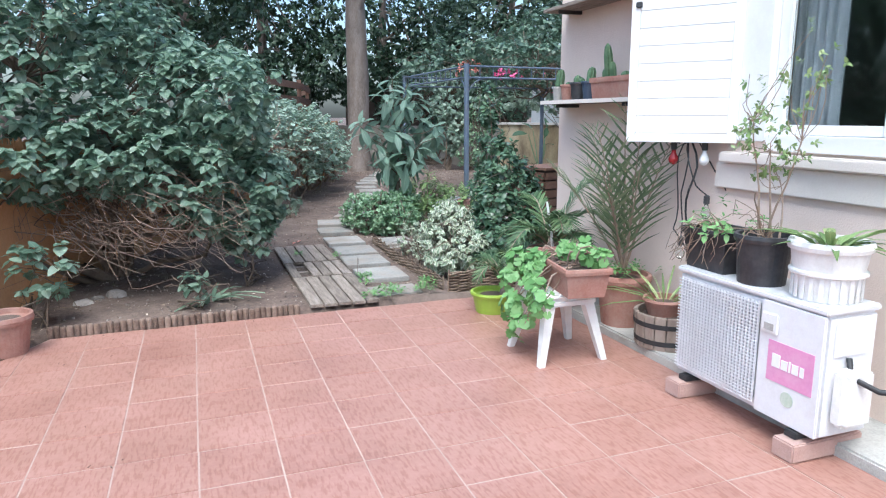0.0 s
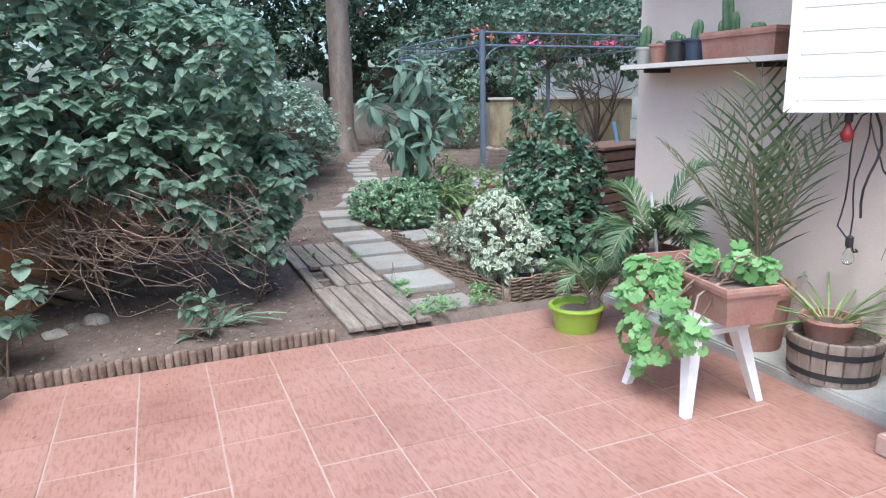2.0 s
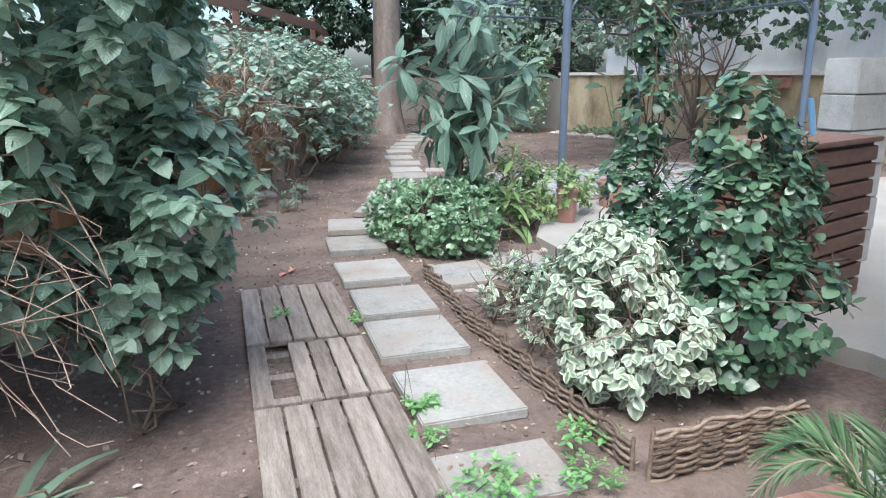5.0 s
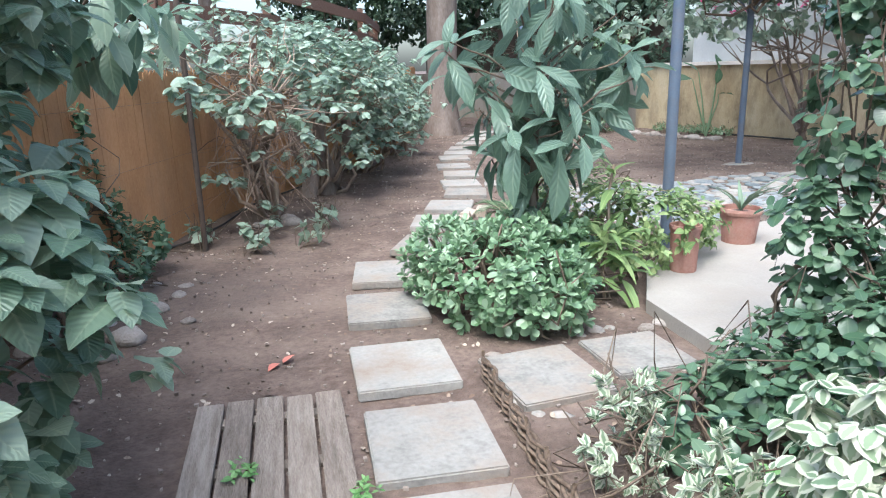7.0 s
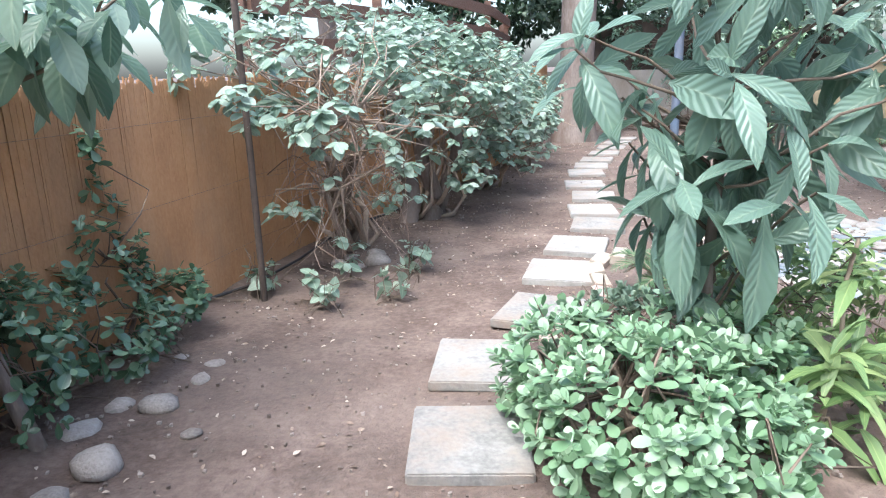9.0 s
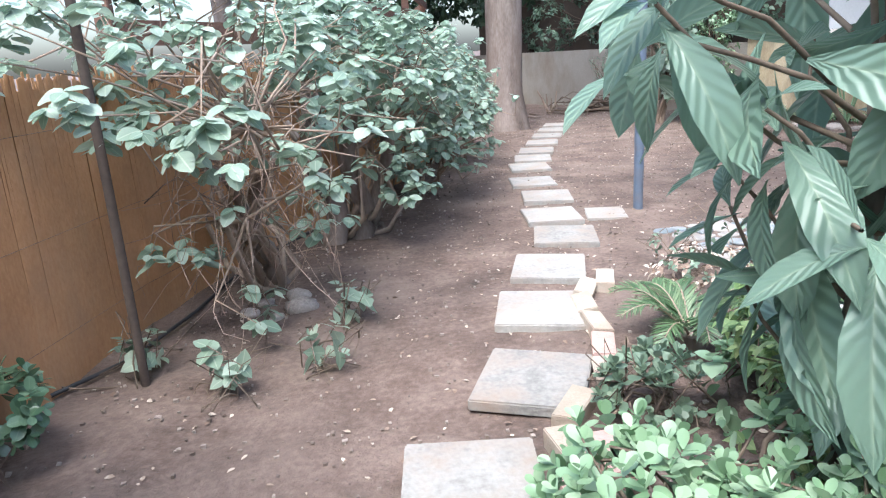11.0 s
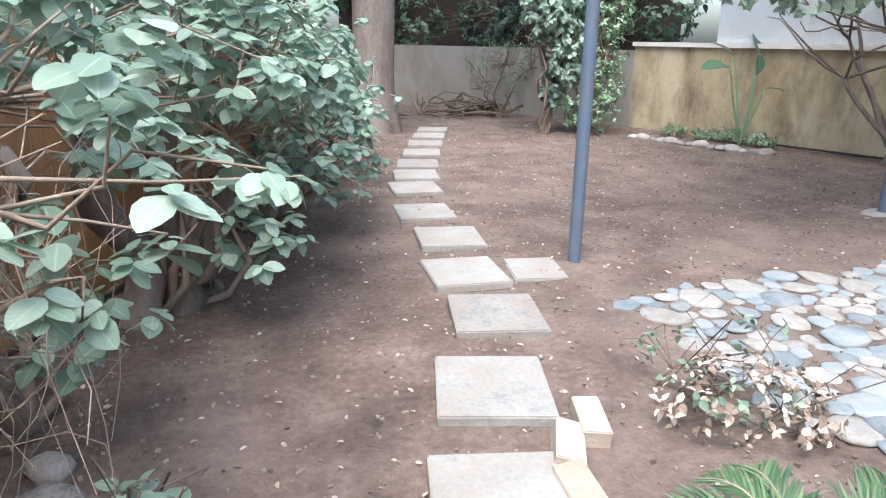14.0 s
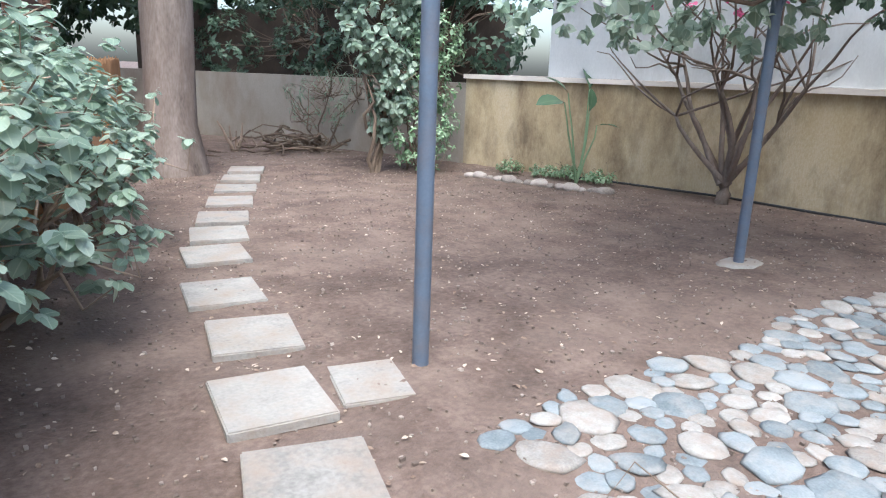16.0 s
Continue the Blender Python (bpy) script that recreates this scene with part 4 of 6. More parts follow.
p2 = pot("black_pot", (2.49, 1.98, 0.65), 0.125, 0.10, 0.22, "black_pot", "round black plastic pot with a tall thin shrub", 0.03)
T, A = shell([(0.0, 0.0, 0.62, 0.14, 0.14, 0.20), (0.05, -0.10, 0.92, 0.09, 0.12, 0.16), (-0.03, 0.08, 0.78, 0.09, 0.08, 0.14)], 46, 0.4)
tube_part("branching_stem", stems_to((0, 0, 0.18), T, 0.006, 0.0015, 5, 0.008, 0.03), M["twig_pale"], p2, "bare pale stems", 5)
leaves("foliage", *rosettes(np.repeat(T, 2, 0) + RNG.normal(0, 0.03, (92, 3)), np.repeat(A, 2, 0), 6, 0.032, (30, 70)), SMALL, M["leaf_yellow"], p2, "small yellow-green leaves")
tube_part("dry_stem", [(wander((0, 0, 0.21), (RNG.uniform(-0.2, 0.0), RNG.uniform(-0.2, 0.2), RNG.uniform(0.05, 0.3)), 6, 0.02, 0.08), 0.0025, 0.0015) for _ in range(10)], M["twig_pale"], p2, "dry curling stems", 4)
p3 = pot("white_pot", (2.53, 1.68, 0.65), 0.155, 0.115, 0.24, "plastic_white", "white ribbed plastic pot with strappy leaves", 0.035)
bm = bmesh.new()
lathe(bm, [(0.140, 0.105), (0.146, 0.11), (0.146, 0.12), (0.140, 0.125)], 32)
part("band", bm, M["plastic_white"], p3)
bm = bmesh.new()
for i in range(22):
    a = i * 2 * math.pi / 22
    box(bm, -0.008, 0.008, -0.003, 0.003, 0.01, 0.20, 0, pose(0.130 * math.cos(a), 0.130 * math.sin(a), 0, 0, 0, math.degrees(a) + 90))
part("ribs", bm, M["plastic_white"], p3)
n = 34
az = RNG.uniform(0, 6.28, n)
D = np.stack([np.cos(az), np.sin(az), RNG.uniform(0.25, 1.2, n)], 1)
leaves("foliage", np.stack([0.05 * np.cos(az), 0.05 * np.sin(az), np.full(n, 0.21)], 1), unit(D), np.tile([0, 0, 1.0], (n, 1)), RNG.uniform(0.10, 0.24, n), LANCE, M["leaf_yellow"], p3, "pale green strap leaves", RNG.uniform(0.6, 0.9, n))

# stool with geranium trough
stool = thing("plastic_stool", (2.09, 3.09, 0), "white plastic stool carrying a planter", "stool")
box_part("seat", (-0.17, 0.17, -0.17, 0.17, 0.365, 0.40), M["plastic_white"], stool, "", 0.015)
box_part("apron", (-0.165, 0.165, -0.165, 0.165, 0.325, 0.3645), M["plastic_white"], stool, "", 0.01)
for sx in (-1, 1):
    for sy in (-1, 1):
        bm = bmesh.new()
        tp = [bm.verts.new((sx * (0.125 + 0.03 * a), sy * (0.125 + 0.03 * b), 0.33)) for a, b in ((-1, -1), (1, -1), (1, 1), (-1, 1))]
        lo = [bm.verts.new((sx * (0.200 + 0.018 * a), sy * (0.195 + 0.018 * b), 0.0)) for a, b in ((-1, -1), (1, -1), (1, 1), (-1, 1))]
        bm.faces.new(tp), bm.faces.new(lo)
        for i in range(4):
            bm.faces.new((tp[i], tp[(i + 1) % 4], lo[(i + 1) % 4], lo[i]))
        part("leg", bm, M["plastic_white"], stool)
gt = trough("geranium_trough", (2.165, 3.12, 0.40), 0.27, 0.68, 0.165, "terracotta", "terracotta coloured plastic trough of geraniums on a stool", rz=-9)
GC = [(-0.24, 0.12, 0.13, 0.10), (-0.30, 0.10, 0.02, 0.09), (-0.33, 0.02, -0.11, 0.09), (-0.30, -0.06, -0.22, 0.085), (-0.24, -0.12, 0.02, 0.09), (-0.24, -0.26, -0.04, 0.10), (-0.20, -0.02, 0.10, 0.07), (-0.18, 0.02, 0.16, 0.07), (0.05, -0.16, 0.22, 0.085), (0.0, 0.02, 0.20, 0.06), (0.09, -0.25, 0.21, 0.06)]
tube_part("branching_stem", [(wander((RNG.normal(0, 0.03), np.clip(c[1], -0.25, 0.25) * 0.7, 0.15), c[:3], 6, 0.015, 0.06), 0.006, 0.0035) for c in GC for _ in range(2)], M["twig_brown"], gt, "brown geranium stems", 6)
gp, gd, gnn, gs = [], [], [], []
for x, y, z, r in GC:
    for q in range(26):
        d = unit(RNG.normal(0, 1, 3) + np.array([-0.45, -0.45, 0.55]))
        nn = unit(d + np.array([-0.25, -0.3, 0.45]))
        dd = np.cross(nn, unit(RNG.normal(0, 1, 3)))
        dd = unit(dd + np.array([0, 0, -0.25]))
        s0 = RNG.uniform(0.04, 0.08)
        gp.append(np.array((x, y, z)) + d * r * RNG.uniform(0.55, 1.0) - dd * s0 * 0.45), gd.append(dd), gnn.append(nn), gs.append(s0)
leaves("foliage", np.array(gp), np.array(gd), np.array(gnn), np.array(gs), FAN, M["leaf_lime"], gt, "bright scalloped geranium leaves")

# palm in a big terracotta pot
palm = pot("palm_pot", (2.70, 3.31, 0.055), 0.175, 0.13, 0.33, "terracotta", "big terracotta pot with a young date palm", 0.05)
ribs, arr = [], []
for i, (dx, dy, dz, ln) in enumerate(((-0.30, -0.10, 1.05, 0.30), (-0.10, 0.30, 1.05, 0.30), (-0.42, 0.28, 0.80, 0.28), (0.05, -0.35, 1.0, 0.30), (-0.15, -0.34, 0.85, 0.30), (-0.32, -0.2, 0.75, 0.26), (0.02, 0.10, 1.25, 0.30), (-0.08, 0.36, 0.80, 0.28), (-0.02, -0.15, 1.15, 0.3))):
    r, a = frond((0, 0, 0.33), (dx, dy, 0.33 + dz * 0.84), 12, ln * 1.0, 0.08)
    ribs.append((r, 0.009, 0.002)), arr.append(a)
tube_part("frond_rib", ribs, M["twig_pale"], palm, "palm ribs", 5)
leaves("foliage", *[np.concatenate(c) for c in zip(*arr)], BLADE, M["leaf_palm"], palm, "narrow stiff palm leaflets")
T = np.stack([RNG.normal(0, 0.08, 50), RNG.normal(0, 0.08, 50), 0.36 + np.abs(RNG.normal(0, 0.02, 50))], 1)
leaves("ground_cover", *rosettes(T, np.tile([0, 0, 1.0], (50, 1)), 5, 0.035), SMALL, M["leaf_lime"], palm, "low bright green seedlings")

# half barrel with clay pot
bar = thing("half_barrel", (2.715, 2.87, 0.055), "old wooden half barrel with dark hoops", "planter")
for i in range(18):
    a = 2 * math.pi * i / 18
    box_part("stave", (-0.012, 0.012, -0.030, 0.030, 0.0, 0.20), M["barrel"], bar, "", 0.003, pose(0.172 * math.cos(a), 0.172 * math.sin(a), 0, 0, 4, math.degrees(a)))
for z, r in ((0.03, 0.186), (0.13, 0.193)):
    bm = bmesh.new()
    lathe(bm, [(r, z), (r + 0.004, z), (r + 0.006, z + 0.028), (r + 0.002, z + 0.028)], 28)
    part("hoop", bm, M["rubber"], bar, "dark metal hoop")
bm = bmesh.new()
lathe(bm, [(0.05, 0.16), (0.165, 0.165), (0.05, 0.175)], 20)
part("potting_soil", bm, M["soil"], bar)
cp = pot("clay_pot", (2.705, 2.90, 0.225), 0.125, 0.09, 0.10, "terracotta", "small clay pot standing in the half barrel", 0.02)
n = 30
az = RNG.uniform(0, 6.28, n)
leaves("dry_grass", np.stack([0.05 * np.cos(az), 0.05 * np.sin(az), np.full(n, 0.07)], 1), unit(np.stack([np.cos(az), np.sin(az), RNG.uniform(0.2, 1.5, n)], 1)), np.tile([0, 0, 1.0], (n, 1)), RNG.uniform(0.2, 0.42, n), BLADE, M["leaf_yellow"], cp, "yellowing grass blades", RNG.uniform(0.5, 0.8, n))


def cycad(name, at, label, fronds, reach, rise, leaf, count=26, potted=None, lean=(0, 0), elev=(0.1, 1.1)):
    ob = thing(name, at, label, "cycad")
    ribs, arr = [], []
    for i in range(fronds):
        a = i * 2.4 + RNG.uniform(-0.2, 0.2)
        h = RNG.uniform(*elev)
        q = reach * RNG.uniform(0.8, 1.1)
        r, x = frond((0, 0, 0.02), (math.cos(a) * q + lean[0], math.sin(a) * q + lean[1], h * reach), count, leaf, rise)
        ribs.append((r, 0.006, 0.002)), arr.append(x)
    tube_part("frond_rib", ribs, M["twig_pale"], ob, "", 5)
    leaves("foliage", *[np.concatenate(c) for c in zip(*arr)], BLADE, M["leaf_cycad"], ob, "arching feathery fronds", np.full(sum(len(a[0]) for a in arr), 1.5))
    bm = bmesh.new()
    lathe(bm, [(0.05, -0.04), (0.06, 0.0), (0.05, 0.05), (0.02, 0.08)], 12)
    part("stump", bm, M["bark"], ob)
    return ob


pot("cycad_pot", (2.45, 3.82, 0.0), 0.165, 0.115, 0.48, "terracotta", "terracotta pot with a potted cycad", 0.045)
cycad("potted_cycad", (2.45, 3.82, 0.44), "potted cycad with arching green fronds", 16, 0.40, 0.20, 0.15, 34, elev=(-0.6, 1.0))
tube = thing("white_stick", (2.43, 3.75, 0.43), "thin white stick standing in a pot", "stick")
tube_part("rod", [([(0, 0, 0), (-0.02, 0.01, 0.2), (-0.05, 0.02, 0.38)], 0.010, 0.008)], M["plastic_white"], tube, "", 8)
lime = pot("lime_basin", (2.10, 4.03, 0.0), 0.158, 0.120, 0.15, "lime", "lime green plastic basin with soil on the tiles", 0.025, "basin")
cycad("basin_cycad", (2.21, 4.02, 0.10), "cycad drooping over a green basin", 10, 0.32, 0.22, 0.12, 32, elev=(-0.2, 1.0))

# shelf with small pots
for z, y0, label in ((1.495, 3.15, "grey wooden wall shelf with cactus pots"), (2.17, 3.0, "upper grey wooden wall shelf")):
    sh = thing("wall_shelf", (HX, 3.8, z), label, "shelf", "wall shelves")
    box_part("board", (-0.22, 0, y0 - 3.8, 0.69, -0.025, 0.0), M["deck"], sh, "", 0.003)
    for y in (-0.35, 0.5):
        box_part("bracket", (-0.19, -0.001, y - 0.012, y + 0.012, -0.05, -0.0255), M["rubber"], sh, "dark bracket", 0.002)
    if z < 2:
        box_part("edge_strip", (-0.228, -0.2205, y0 - 3.8, 0.69, -0.025, 0.002), M["band"], sh, "", 0.001)


def cactus(ob, x, y, z, r, h, bend=0.0):
    bm = bmesh.new()
    prof = [(r * 0.7, 0.0), (r, h * 0.25), (r, h * 0.7), (r * 0.7, h * 0.92), (r * 0.15, h)]
    lathe(bm, prof, 16, (x, y, z))
    for i, v in enumerate(bm.verts):
        d = Vector((v.co.x - x, v.co.y - y, 0))
        k = 0.86 if i % 2 else 1.08
        v.co.x, v.co.y = x + d.x * k + bend * (v.co.z - z), y + d.y * k
    part("cactus", bm, M["cactus"], ob, "ribbed green cactus")


SX, SZ = HX - 0.11, 1.4975
for y, r, h, mat, label, cac in ((4.41, 0.052, 0.105, "grey_pot", "small grey cement pot with a column cactus", [(0, 0, 0.032, 0.16)]), (4.27, 0.062, 0.115, "terracotta", "small red pot with soil", [(0, 0.01, 0.02, 0.05)]), (4.12, 0.066, 0.125, "black_pot", "small black pot with a low cactus clump", [(-0.02, 0, 0.025, 0.08), (0.02, 0.02, 0.022, 0.07), (0.0, -0.03, 0.022, 0.06)]), (3.97, 0.062, 0.125, "blue_pot", "small blue-grey pot with a cactus", [(0, 0, 0.03, 0.13)]), (3.27, 0.062, 0.125, "black_pot", "small black pot with a cactus", [(0, 0, 0.026, 0.10)])):
    p = pot("small_pot", (SX, y, SZ), r, r * 0.75, h, mat, label, 0.018, group="shelf pots")
    for cx, cy, cr, ch in cac:
        cactus(p, cx, cy, h - 0.03, cr, ch, 0.1)
tr = trough("shelf_trough", (SX, 3.61, SZ), 0.15, 0.50, 0.14, "terracotta", "long terracotta trough with cacti on a shelf")
for y, r, h in ((0.12, 0.028, 0.26), (0.07, 0.02, 0.14), (0.16, 0.022, 0.10), (-0.08, 0.035, 0.07)):
    cactus(tr, 0, y, 0.10, r, h, -0.1)

# string of bulbs below the shutter
st = thing("bulb_string", (2.72, 2.89, 1.22), "black cable with hanging coloured bulbs under the shutter", "string lights")
runs = []
for bx, by, bz, mat in ((0.02, 0.05, -0.06, "bulb_red"), (0.11, -0.10, -0.06, "bulb_white"), (0.13, -0.12, -0.36, "bulb_white"), (0.10, 0.04, -0.62, "bulb_white")):
    bm = bmesh.new()
    lathe(bm, [(0.010, 0.035), (0.013, 0.015), (0.026, -0.012), (0.028, -0.028), (0.018, -0.048), (0.004, -0.055)], 16, (bx, by, bz))
    part("bulb", bm, M["glass"] if bz < -0.3 else M[mat], st, "red bulb" if mat == "bulb_red" else "white bulb", True)
    bm = bmesh.new()
    lathe(bm, [(0.013, 0.030), (0.017, 0.034), (0.017, 0.075), (0.008, 0.082)], 12, (bx, by, bz))
    part("socket", bm, M["rubber"], st, "black lamp socket")
    runs.append((wander((0.06, -0.02, 0.03), (bx, by, bz + 0.08), 7, 0.015), 0.004, 0.004))
runs += [(wander((0.07, -0.03, 0.03), (0.09, 0.10, -0.50), 8, 0.02), 0.004, 0.004), (wander((0.09, 0.10, -0.50), (0.12, 0.02, -0.60), 6, 0.02, -0.06), 0.004, 0.004), (wander((0.10, -0.05, 0.03), (0.22, -0.32, -0.45), 8, 0.02), 0.004, 0.004), (wander((0.08, -0.02, 0.03), (0.10, 0.0, -0.45), 8, 0.015), 0.006, 0.006)]
tube_part("cable", runs, M["rubber"], st, "black twisted cable", 6)


# ---- plants ----
def tree(name, label, base, height, r, lumps, tips, k, size, shape, material, lean=(0, 0), limbs=10, bark="bark", top=0.55, sides=14):
    """A tapered trunk with roots' flare, limbs and a broken crown; lumps are given from the base."""
    ob = thing(name, base, label, "tree")
    n = 14
    t = np.linspace(0, 1, n)
    P = np.stack([lean[0] * t + 0.03 * np.sin(t * 7), lean[1] * t + 0.03 * np.cos(t * 5) - 0.03, -0.05 + height * t], 1)
    V, Q = tubes([(P, r, r * top)], sides)
    V = V.reshape(n, sides, 3)
    flare = (1 + 0.35 * np.exp(-t * height * 4))[:, None, None]
    V = (P[:, None] + (V - P[:, None]) * flare * (1 + 0.05 * RNG.normal(0, 1, (n, sides, 1)))).reshape(-1, 3)
    quads("trunk", V, Q, M[bark], ob)
    T, A = shell(lumps, tips)
    far = T[RNG.choice(len(T), limbs * 5, replace=False)]
    lines = []
    for i in range(limbs):
        s = P[int(n * RNG.uniform(0.45, 0.98))]
        e = far[i]
        lines.append((wander(s, s + (e - s) * 0.85, 7, 0.12), r * top * 0.6, r * 0.08))
        for f in far[limbs + i * 4: limbs + i * 4 + 4]:
            q = s + (e - s) * 0.6
            if np.linalg.norm(f - q) < 2.5:
                lines.append((wander(q, f, 5, 0.08), r * 0.14, 0.004))
    tube_part("limbs", lines, M[bark], ob, "", 6)
    leaves("crown", *rosettes(T, A, k, size), shape, M[material], ob)
    return ob


# big bush beside the path
# the last two lumps are unseen growth, added to shade the terrace's left
shrub("broadleaf_bush", "large dense green bush with heart-shaped leaves", "bush", (-0.55, 6.1, 0.0),
      [(0.10, 0.0, 1.50, 0.85, 0.80, 0.75), (-0.9, -0.5, 1.55, 1.1, 0.75, 0.9), (0.80, 0.05, 1.25, 0.45, 0.5, 0.5), (0.15, 0.75, 1.6, 0.75, 0.75, 0.75), (-0.5, -0.2, 2.15, 1.0, 0.75, 0.7), (-1.3, -0.9, 1.0, 0.6, 0.4, 0.4),
       (1.18, -0.40, 0.78, 0.30, 0.40, 0.34), (1.05, -0.62, 0.52, 0.22, 0.20, 0.18), (0.90, 0.2, 1.55, 0.45, 0.45, 0.4), (0.80, -0.45, 1.5, 0.55, 0.55, 0.45), (-1.6, -0.2, 2.2, 1.0, 0.7, 0.9), (-1.0, -1.15, 1.15, 0.5, 0.3, 0.40), (-0.45, -1.0, 1.1, 0.4, 0.3, 0.28), (0.1, -0.9, 1.15, 0.45, 0.3, 0.32), (0.55, -0.85, 0.95, 0.40, 0.28, 0.28), (0.72, -0.9, 0.62, 0.20, 0.16, 0.16), (-0.95, -1.2, 0.62, 0.3, 0.22, 0.26), (-1.2, -1.5, 0.48, 0.35, 0.2, 0.3), (-1.75, -1.7, 1.3, 0.6, 0.7, 1.0), (-2.0, -2.6, 1.2, 0.5, 0.6, 0.9)],
      4700, 7, 0.098, HEARTLET, "leaf_bush", 0.035, 200, hubs=16, inner=0.8, flat=0.55, droop=0.42, ragged=0.035)
tw = thing("dry_branches", (-0.35, 5.7, 0.0), "tangle of bare dry twigs under a bush", "branches", kind="stuff")
runs = []
for _ in range(150):
    x, z = RNG.uniform(-0.85, 0.35), RNG.uniform(0.55, 0.98)
    a = (x, RNG.normal(-0.10, 0.13), z)
    b = (min(0.85, x + RNG.uniform(0.15, 0.85)), RNG.normal(-0.70, 0.13), max(0.24, z - RNG.uniform(0.0, 0.42)))
    runs.append((wander(a, b, 10, 0.075, RNG.uniform(-0.08, 0.12)), RNG.uniform(0.003, 0.0065), 0.0015))
tube_part("twig_tangle", runs, M["twig_brown"], tw, "", 5)
for at, lumps, tips, size in (((0.12, 4.80, 0.0), [(0, 0, 0.20, 0.13, 0.12, 0.12)], 12, 0.08), ((0.50, 5.45, 0.0), [(0, 0, 0.36, 0.20, 0.18, 0.16), (-0.1, 0.1, 0.55, 0.14, 0.14, 0.12)], 26, 0.09), ((-0.85, 4.66, 0.02), [(0, 0.0, 0.38, 0.24, 0.2, 0.24)], 26, 0.09)):
    shrub("young_shoot", "young bush shoot with bright green leaves", "shrub", at, lumps, tips, 5, size, HEART, "leaf_bush", 0.007, 14, "young shoots", flat=0.5, droop=0.35)
ag = thing("agave_clump", (0.20, 4.93, 0.01), "low grey-green strap-leaved clump on soil", "plant")
n = 15
az = RNG.uniform(0, 6.28, n)
leaves("foliage", np.zeros((n, 3)), unit(np.stack([np.cos(az), np.sin(az), RNG.uniform(0.1, 0.9, n)], 1)), np.tile([0, 0, 1.0], (n, 1)), RNG.uniform(0.2, 0.38, n), LANCE, M["leaf_grey"], ag, "", RNG.uniform(0.5, 0.7, n))
pot("clay_pot", (-0.99, 4.22, 0.0), 0.16, 0.115, 0.24, "terracotta", "terracotta pot standing at the terrace's edge", 0.045, group="")

# avocado-like sapling leaning to the fence
sap = thing("leaning_sapling", (0.24, 7.78, 0.0), "leaning sapling with long drooping leaves", "tree")
tops = np.array([(-0.25, -0.20, 1.45), (0.0, -0.35, 1.55), (0.10, 0.05, 1.5), (-0.35, 0.1, 1.6), (0.25, -0.1, 1.42), (-0.1, -0.55, 1.6), (-0.45, -0.35, 1.75), (0.05, -0.2, 1.85), (0.18, 0.25, 1.35), (-0.15, 0.3, 1.7), (0.42, 0.05, 1.50), (0.36, -0.25, 1.58), (0.48, 0.30, 1.55), (0.30, 0.45, 1.62)])
tube_part("trunk", [(wander((0, 0, -0.03), (-0.28, 0.05, 1.1), 7, 0.015), 0.030, 0.020)], M["bark"], sap, "", 9)
tube_part("branch_work", [(wander((-0.28, 0.05, 1.08), t, 6, 0.03), 0.012, 0.004) for t in tops], M["twig"], sap, "", 6)
T = np.repeat(tops, 2, 0) + RNG.normal(0, 0.06, (28, 3))
leaves("foliage", *rosettes(T, unit(RNG.normal(0, 0.3, (28, 3)) + np.array([0.3, -0.2, 0.7])), 7, 0.25, (50, 110), 0.7), OBLONG, M["leaf_bush"], sap, "long dark green leaves", np.full(196, 1.25))

# hedge along the reed fence
HEDGE = [((1.10, 10.45, 0.0), [(0.0, -0.65, 1.12, 0.55, 0.60, 0.26), (-0.25, 0.1, 1.38, 0.6, 0.7, 0.34), (0.45, 0.30, 1.10, 0.45, 0.5, 0.30), (0.40, -0.72, 0.92, 0.32, 0.36, 0.20), (0.05, -1.05, 1.02, 0.40, 0.32, 0.20), (-0.45, -0.95, 1.25, 0.4, 0.5, 0.26), (0.10, -0.30, 0.40, 0.17, 0.15, 0.13), (0.40, -0.20, 0.52, 0.18, 0.15, 0.13), (-0.30, -0.70, 0.42, 0.16, 0.16, 0.15), (0.02, -0.80, 0.20, 0.12, 0.12, 0.10)], 225, "sparse hedge shrub with crooked bare stems"),
         ((1.58, 11.45, 0.0), [(0.22, -0.1, 1.15, 0.52, 0.6, 0.30), (0.45, 0.55, 1.05, 0.42, 0.6, 0.36), (-0.1, 0.5, 1.4, 0.45, 0.7, 0.28), (0.50, 0.25, 0.68, 0.28, 0.40, 0.22), (0.35, -0.45, 0.45, 0.18, 0.18, 0.16)], 380, "hedge shrub with grey trunks and dense leaves"),
         ((2.15, 12.75, 0.0), [(0.34, -0.2, 0.58, 0.32, 0.50, 0.30), (0.22, 0.0, 0.92, 0.42, 0.7, 0.42), (0.22, 0.8, 0.92, 0.40, 0.6, 0.40), (-0.1, 0.4, 1.25, 0.45, 0.7, 0.24)], 360, "dense hedge shrub beside the path"),
         ((2.72, 14.35, 0.0), [(0.15, 0.0, 0.72, 0.40, 0.75, 0.42), (0.25, 0.9, 0.70, 0.36, 0.65, 0.40), (-0.1, 0.4, 1.0, 0.4, 0.8, 0.30)], 300, "dense hedge shrub near the far tree")]
for at, lumps, tips, label in HEDGE:
    shrub("hedge_shrub", label, "shrub", at, lumps, int(tips * 1.3), 7, 0.094, BROAD, "leaf_hedge", 0.024, 100, "hedge along the fence", hubs=11, tilt=(60, 100), droop=0.42, lift=0.8, bark="twig_pale", flat=0.7, ragged=0.07)
hb = thing("bare_branches", (1.12, 10.3, 0.0), "crooked hedge trunks with bare hanging twigs", "branches")
